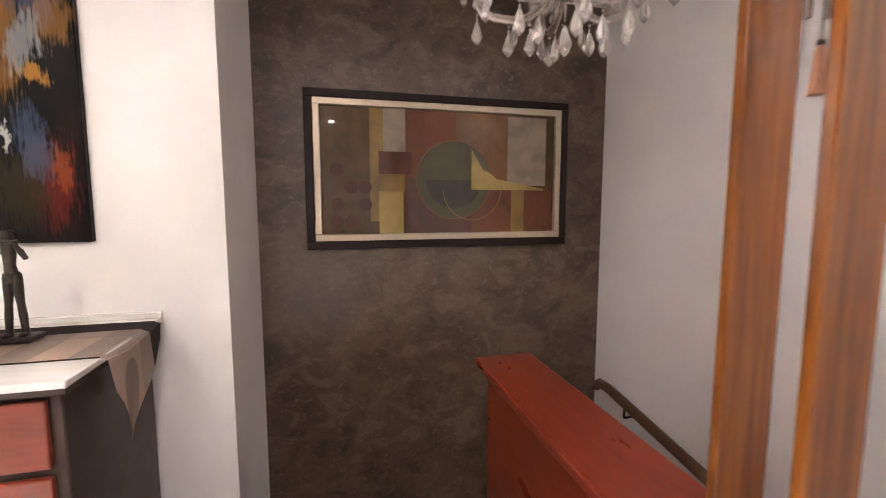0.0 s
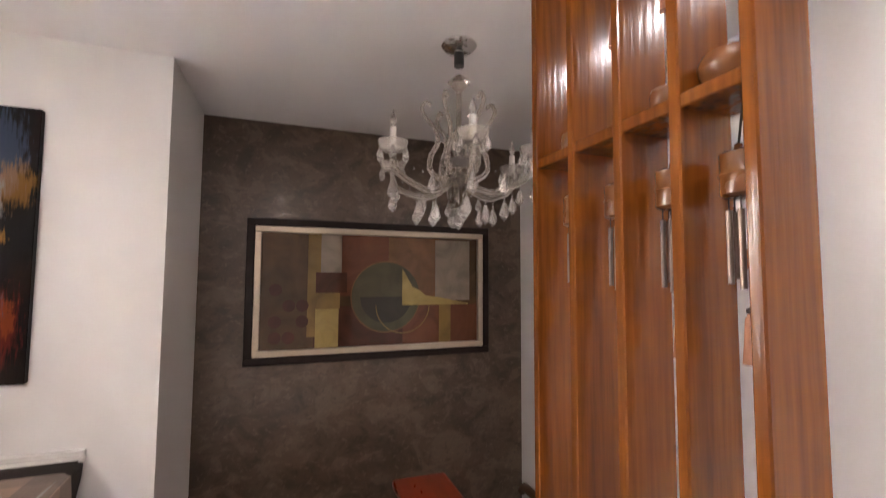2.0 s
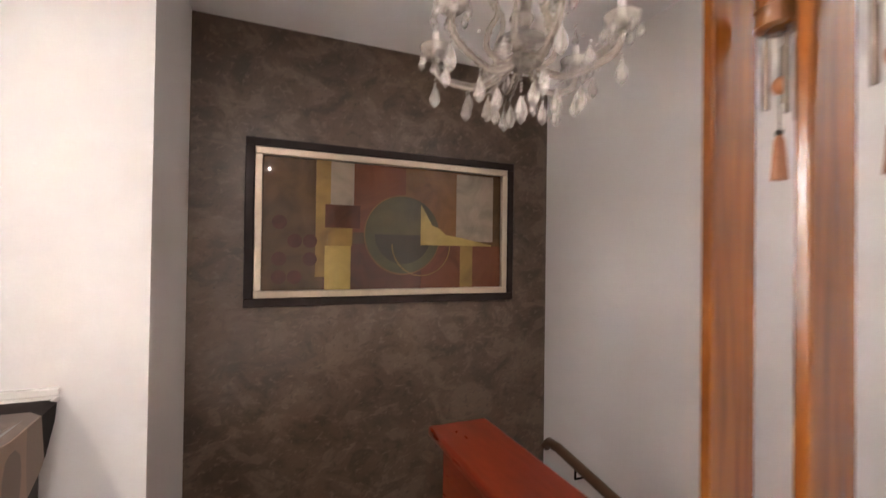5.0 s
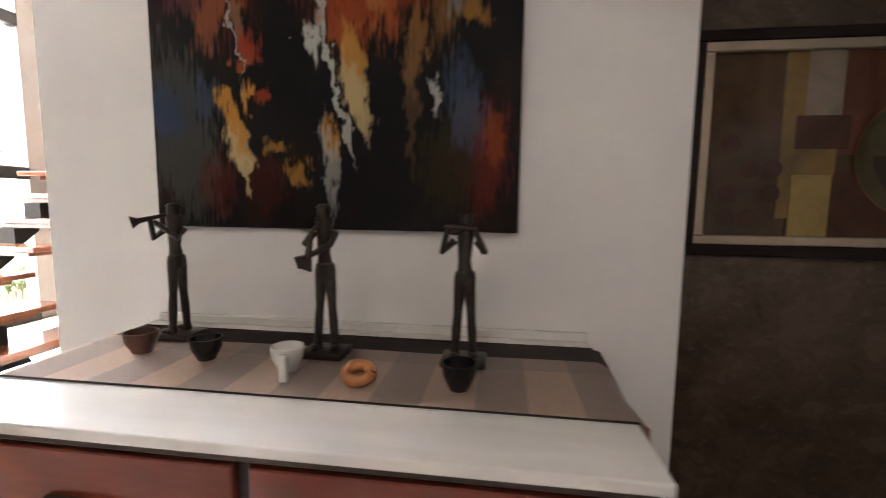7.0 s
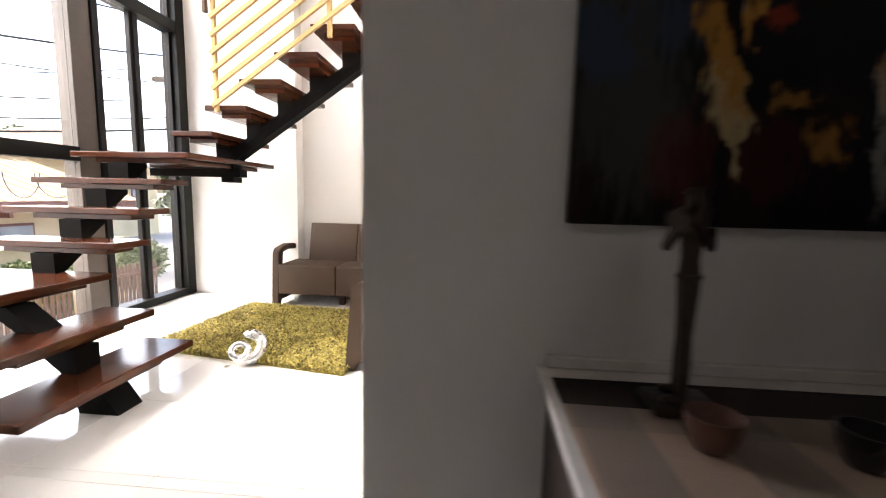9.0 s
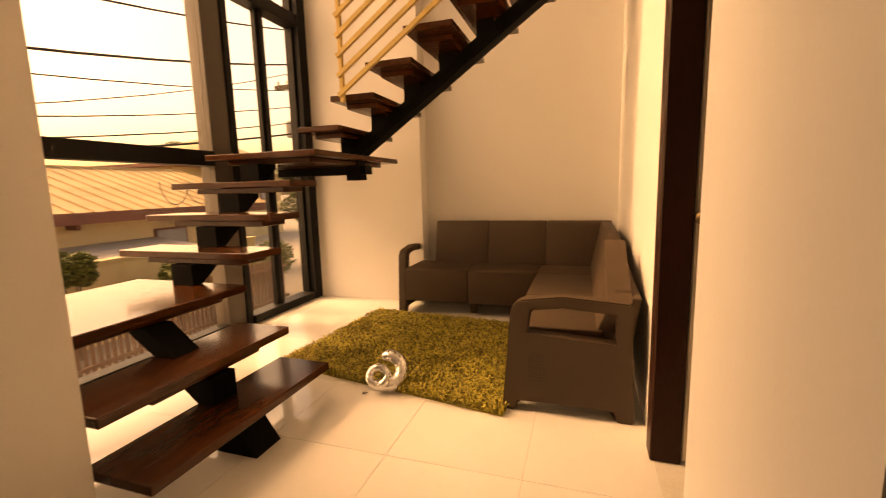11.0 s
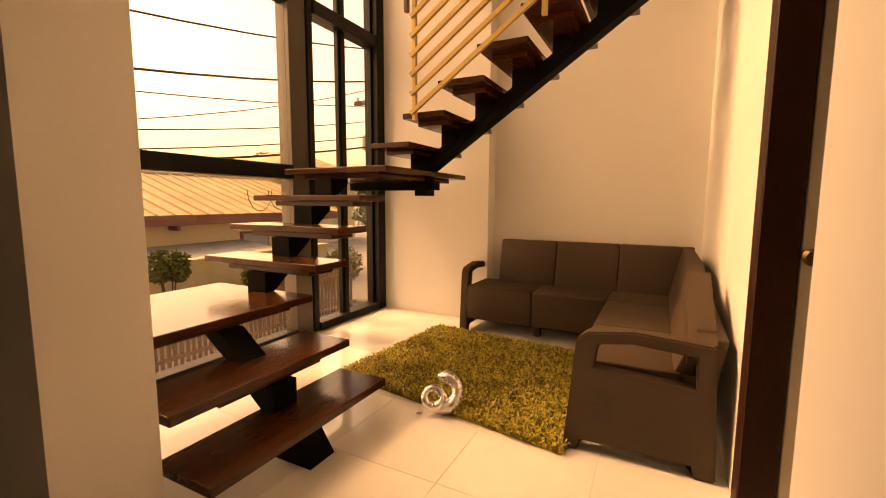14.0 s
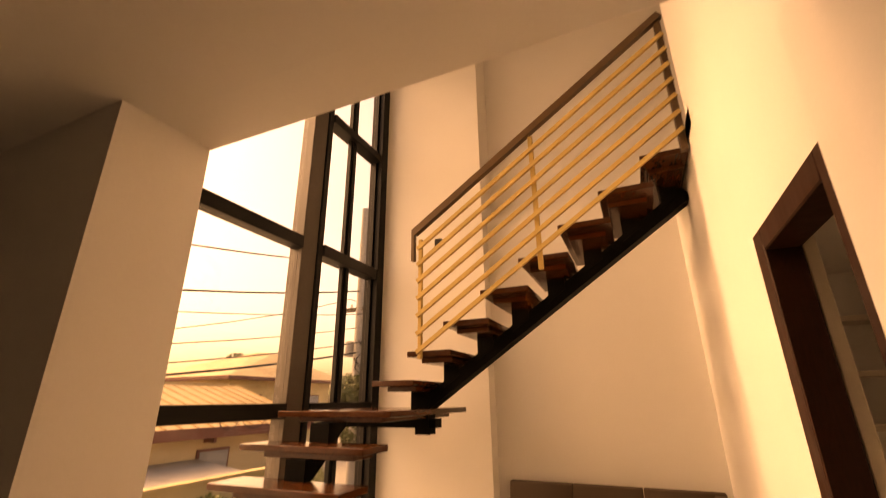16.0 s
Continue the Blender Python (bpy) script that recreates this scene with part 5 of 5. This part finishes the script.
def gable_house(name, x0, x1, y0, y1, z_eave, z_ridge, label, wall_mat, over=0.6):
    """A low house with its ridge along y and a ribbed metal roof."""
    o = thing(name, ((x0 + x1) / 2, (y0 + y1) / 2, GZ), label, "house")
    xm = (x0 + x1) / 2
    part("wall", box(x0, x1, y0, y1, GZ - 0.05, z_eave - 0.02), wall_mat, o)
    slope = (z_ridge - z_eave) / (x1 + over - xm)
    for s in (1, -1):
        xe = xm + s * (x1 - xm + over)
        b = prism([(xe, z_eave), (xm, z_ridge), (xm, z_ridge - 0.08), (xe, z_eave - 0.08)], y0 - over, y1 + over, axis="y")
        rf = part("roof", b, ROOF, o, "tan ribbed metal roof slope")
        n = int((y1 - y0 + 2 * over) / 0.55)
        for i in range(n + 1):
            y = y0 - over + i * (y1 - y0 + 2 * over) / n
            part("rib", bar((xe, y, z_eave + 0.03), (xm, y, z_ridge + 0.03), 0.05, 0.07), ROOF, rf)
        part("fascia", box(min(xe, xe + 0.06 * s), max(xe, xe + 0.06 * s), y0 - over, y1 + over, z_eave - 0.32, z_eave + 0.02), FASCIA, o, "maroon eave board")
        for i in range(8):
            y = y0 + (i + 0.5) * (y1 - y0) / 8
            part("eave_bracket", box(min(xe - 0.5 * s, xe), max(xe - 0.5 * s, xe), y - 0.05, y + 0.05, z_eave - 0.48, z_eave - 0.33), FASCIA, o)
    part("ridge_cap", box(xm - 0.12, xm + 0.12, y0 - over, y1 + over, z_ridge - 0.02, z_ridge + 0.07), ROOF, o)
    return o


near_house = gable_house("neighbour_house", -22.0, -13.0, -6.0, 17.0, 0.70, 2.30, "low beige house with a tan ribbed metal roof", STUCCO)
for y in (1.0, 6.5, 12.5):
    w = part("window", box(-13.0, -12.93, y, y + 1.3, -1.1, 0.0), FASCIA, near_house, "shuttered window")
    part("window_pane", box(-12.94, -12.90, y + 0.08, y + 1.22, -1.02, -0.08), GREYGLASS, w)
lean = thing("lean_to_roof", (-10.6, 7.0, GZ), "grey sheet metal lean-to roof on posts", "roof")
part("sheet", prism([(-12.95, -0.28), (-9.8, -0.62), (-9.8, -0.66), (-12.95, -0.33)], 2.0, 12.5, axis="y"), GREYROOF, lean)
for y in (2.2, 7.2, 12.3):
    part("post", box(-9.95, -9.85, y - 0.05, y + 0.05, GZ, -0.66), POLE, lean)

far_house = thing("hip_roof_house", (-27, 27, GZ), "two-storey house with a tan hipped roof", "house")
part("wall", box(-32, -23, 22, 32, GZ - 0.05, 3.1), STUCCO2, far_house)
b = bmesh.new()
base = [b.verts.new(p) for p in ((-33, 21, 3.1), (-22, 21, 3.1), (-22, 33, 3.1), (-33, 33, 3.1))]
tops = [b.verts.new(p) for p in ((-28, 28.5, 5.4), (-27, 29.5, 5.4))]
b.faces.new((base[0], base[1], tops[0])), b.faces.new((base[1], base[2], tops[1], tops[0])), b.faces.new((base[2], base[3], tops[1])), b.faces.new((base[3], base[0], tops[0], tops[1])), b.faces.new(base[::-1])
bmesh.ops.recalc_face_normals(b, faces=b.faces)
part("roof", b, ROOF, far_house, "tan hipped roof")
part("fascia", box(-33, -22, 21, 33, 2.9, 3.09), FASCIA, far_house)
for y in (23.5, 26.5, 29.5):
    w = part("window", box(-23.0, -22.93, y, y + 1.2, 0.6, 2.0), FASCIA, far_house)
    part("window_pane", box(-22.94, -22.90, y + 0.08, y + 1.12, 0.68, 1.92), GREYGLASS, w)

wall_y = thing("boundary_wall", (-9.2, 8, GZ), "stained yellow boundary wall", "wall")
part("panel", box(-9.3, -9.1, -6, 13.0, GZ - 0.05, -0.34), STUCCO2, wall_y)
part("coping", box(-9.36, -9.04, -6, 13.0, -0.34, -0.28), STUCCO2, wall_y)
for y in (4.5,):
    p_ = part("pier", box(-9.42, -8.98, y - 0.2, y + 0.2, GZ - 0.05, -0.22), STUCCO2, wall_y)
    part("pier_cap", box(-9.48, -8.92, y - 0.26, y + 0.26, -0.22, -0.16), STUCCO2, p_)
fence = thing("picket_fence", (-7.0, 6, GZ), "brown painted picket fence along the yard", "fence")
for i in range(90):
    y = 0.5 + 0.125 * i
    part("picket", prism([(y, GZ), (y + 0.07, GZ), (y + 0.07, -0.76), (y + 0.035, -0.72), (y, -0.76)], -7.02, -6.99, axis="x"), FENCEW, fence)
for z in (-1.9, -1.0):
    part("fence_rail", box(-6.99, -6.94, 0.4, 11.8, z, z + 0.07), FENCEW, fence)
gate_post = thing("gate_post", (-6.75, 9.22, GZ), "yellow painted gate post before the picket fence", "post")
part("shaft", box(-6.86, -6.64, 9.11, 9.33, GZ - 0.05, -0.74, 0.01), STUCCO2, gate_post)
part("cap", box(-6.90, -6.60, 9.07, 9.37, -0.74, -0.69, 0.01), STUCCO2, gate_post)
lantern = thing("post_lantern", (-6.75, 9.22, -0.69), "small white gate post lantern with a pitched cap", "lantern")
part("body", box(-6.83, -6.67, 9.14, 9.30, -0.69, -0.53, 0.01), CERWHITE, lantern)
part("cap", lathe([(0.14, 0.0), (0.13, 0.02), (0.02, 0.09)], (-6.75, 9.22, -0.53), 4), POLE, lantern, "grey pitched cap")


def leaves(name, blobs, count, size, mat, seed, parent):
    """A mass of small leaf faces about the given centres and radii, with gaps."""
    g = random.Random(seed)
    v, f = [], []
    for (cx, cy, cz, rx, ry, rz) in blobs:
        for _ in range(count):
            d = Vector((g.gauss(0, 1), g.gauss(0, 1), g.gauss(0, 1))).normalized() * (g.uniform(0.45, 1.0) ** 0.5) * g.uniform(0.8, 1.12)
            p = Vector((cx + d.x * rx, cy + d.y * ry, cz + d.z * rz))
            a = Vector((g.uniform(-1, 1), g.uniform(-1, 1), g.uniform(-0.6, 0.6))).normalized()
            c = a.cross(Vector((g.uniform(-1, 1), g.uniform(-1, 1), g.uniform(-1, 1)))).normalized()
            s = size * g.uniform(0.6, 1.4)
            k = len(v)
            v += [tuple(p - a * s), tuple(p + c * s * 0.45), tuple(p + a * s), tuple(p - c * s * 0.45)]
            f.append((k, k + 1, k + 2, k + 3))
    m = bpy.data.meshes.new(name)
    m.from_pydata(v, [], f)
    m.materials.append(mat)
    o = new(name, m)
    o.parent = parent
    o.matrix_parent_inverse = Matrix.Translation(parent.location).inverted()
    o["kind"] = "stuff"
    return o


def shrub(x, y, r, h, seed, label, mat=LEAF, size=0.05, n=900, clipped=False):
    o = thing("shrub", (x, y, GZ), label, "shrub")
    for q in range(4):
        a = q * 1.7 + seed
        part("stem", tube([(x, y, GZ), (x + 0.15 * r * math.cos(a), y + 0.15 * r * math.sin(a), GZ + h * 0.4), (x + 0.5 * r * math.cos(a), y + 0.5 * r * math.sin(a), GZ + h * 0.8)], [0.03, 0.022, 0.01], 6), BARK, o)
    g = random.Random(seed)
    leaves("foliage", [(x + g.uniform(-0.5, 0.5) * r, y + g.uniform(-0.5, 0.5) * r, GZ + h * (g.uniform(0.72, 0.86) if clipped else g.uniform(0.5, 0.85)), r * 0.6, r * 0.6, r * 0.55 if clipped else h * 0.3) for _ in range(7)], n, size, mat, seed, o)


shrub(-7.75, 8.9, 0.55, 1.80, 3, "low round green shrub before the yellow wall", LEAF, 0.045, 1100, True)
shrub(-8.5, 7.12, 0.44, 2.40, 5, "clipped ball-shaped shrub before the yellow wall", LEAF, 0.045, 1100, True)
shrub(-8.0, 10.4, 0.8, 1.35, 7, "spreading green hedge behind the picket fence")
shrub(-7.9, 12.2, 0.9, 1.9, 9, "leafy green hedge behind the picket fence")
shrub(-4.4, 11.4, 0.9, 1.6, 12, "leafy green shrub beside the yard")


def tree(x, y, h, r, seed, label):
    o = thing("tree", (x, y, GZ), label, "tree")
    g = random.Random(seed)
    part("trunk", tube([(x, y, GZ), (x + 0.08, y, GZ + h * 0.3), (x + 0.02, y + 0.1, GZ + h * 0.6), (x + 0.1, y, GZ + h * 0.85)], [0.16, 0.13, 0.09, 0.03], 10), BARK, o, "", True)
    blobs = []
    for q in range(11):
        a = q * 2.4 + seed
        rr, hh = r * g.uniform(0.3, 0.95), h * g.uniform(0.5, 1.0)
        tip = (x + rr * math.cos(a), y + rr * math.sin(a), GZ + hh)
        part("limb", tube([(x + 0.04, y + 0.03, GZ + h * 0.42), ((x + tip[0]) / 2, (y + tip[1]) / 2, GZ + (h * 0.4 + hh) / 2 + 0.1), tip], [0.06, 0.04, 0.012], 7), BARK, o)
        blobs.append((*tip, r * g.uniform(0.25, 0.42), r * g.uniform(0.25, 0.42), r * g.uniform(0.18, 0.3)))
    leaves("crown", blobs, 520, 0.11, LEAF2, seed, o)


tree(-6.7, 13.6, 4.3, 1.5, 21, "slender green tree by the utility pole")
tree(-9.5, 19.0, 4.9, 2.0, 24, "broad green tree behind the utility pole")
tree(-36, 14.0, 7.4, 2.6, 31, "distant dark green tree behind the roofs")
tree(-40, 18.0, 7.0, 2.4, 33, "distant dark green tree behind the roofs")
tree(-36, 36.0, 8.0, 2.8, 35, "distant dark green tree behind the hipped roof")

pole = thing("utility_pole", (-7.3, 13.4, GZ), "grey utility pole with a cross arm and tangled cables", "utility pole")
part("shaft", tube([(-7.3, 13.4, GZ), (-7.3, 13.4, 3.5), (-7.3, 13.4, 8.2)], [0.17, 0.145, 0.11], 14), POLE, pole, "", True)
part("cross_arm", box(-8.1, -6.5, 13.33, 13.47, 4.40, 4.52), BARK, pole, "wooden cross arm")
for x in (-8.0, -7.65, -6.9, -6.6):
    part("insulator", lathe([(0.03, 0), (0.06, 0.03), (0.04, 0.07), (0.05, 0.11), (0.02, 0.15)], (x, 13.4, 4.52), 10), CERWHITE, pole)
part("transformer", lathe([(0.0, 0), (0.16, 0.0), (0.17, 0.03), (0.17, 0.45), (0.12, 0.5), (0.0, 0.52)], (-7.62, 13.4, 2.9), 16), POLE, pole, "grey cable box")
for k in range(4):
    g = random.Random(40 + k)
    pts = [(-7.3 + 0.17 * math.cos(1.3 * i + k) + g.uniform(-0.05, 0.25), 13.3 + 0.1 * math.sin(2 * i), 1.0 + 0.3 * i) for i in range(9)]
    part("loose_cable", tube(pts, 0.016, 6), WIRE, pole)


def span(x0, y0, z0, x1, y1, z1, sag, r):
    o = thing("overhead_wire", (x0, y0, z0), "black overhead service wire", "wire", "overhead wires")
    pts = [(x0 + (x1 - x0) * i / 24, y0 + (y1 - y0) * i / 24, z0 + (z1 - z0) * i / 24 - sag * 4 * (i / 24) * (1 - i / 24)) for i in range(25)]
    part("wire", tube(pts, r * 1.25, 6), WIRE, o)


for x, z, sag, r in ((-7.3, 6.10, 2.5, 0.016), (-7.3, 5.10, 2.5, 0.020), (-6.9, 4.27, 1.9, 0.010), (-7.7, 4.85, 3.5, 0.010), (-7.3, 3.84, 2.2, 0.011), (-7.1, 3.36, 2.0, 0.012), (-7.3, 3.02, 1.8, 0.022)):
    span(x, -25.0, z, x, 13.4, z, sag, r)
    span(x, 13.4, z, x - 1.0, 60.0, z + 0.3, 1.0, r)
for k in range(3):
    o = thing("cable_loop", (-7.2, 8.6 + 0.7 * k, 1.9), "slack loop of black cable hanging from the wires", "cable")
    part("loop", tube([(-7.2, 8.6 + 0.7 * k + 0.35 * math.cos(a) * (1 + 0.3 * k), 1.45 + 0.50 * math.sin(a)) for a in [math.pi + i * math.pi / 14 for i in range(15)]], 0.009, 6), WIRE, o)

# ---- floor tiles ----
TS, GAP = 0.6, 0.0011
tile_me = {}


def lay(x0, x1, y0, y1):
    key = (round(x1 - x0, 3), round(y1 - y0, 3))
    if key not in tile_me:
        b = box(0, key[0] - 2 * GAP, 0, key[1] - 2 * GAP, -0.006, 0.0, 0.0008, seg=1)
        m = bpy.data.meshes.new("tile")
        b.to_mesh(m)
        b.free()
        m.materials.append(TILE)
        tile_me[key] = m
    o = new("tile", tile_me[key])
    o.parent = floor
    o.location = (x0 + GAP, y0 + GAP, 0.0)


AREAS = [(3.36, 4.66, -3.2, 0.6), (-1.42, 1.66, 2.255, 5.58), (-0.24, 1.572, 1.70, 2.255), (-3.0, 3.36, -3.2, 1.70)]
for ax0, ax1, ay0, ay1 in AREAS:
    for i in range(-8, 8):
        for j in range(-12, 6):
            x0, x1 = max(ax0, 0.54 + TS * i), min(ax1, 0.54 + TS * (i + 1))
            y0, y1 = max(ay0, 2.92 + TS * j), min(ay1, 2.92 + TS * (j + 1))
            if x1 - x0 > 0.01 and y1 - y0 > 0.01:
                lay(x0, x1, y0, y1)
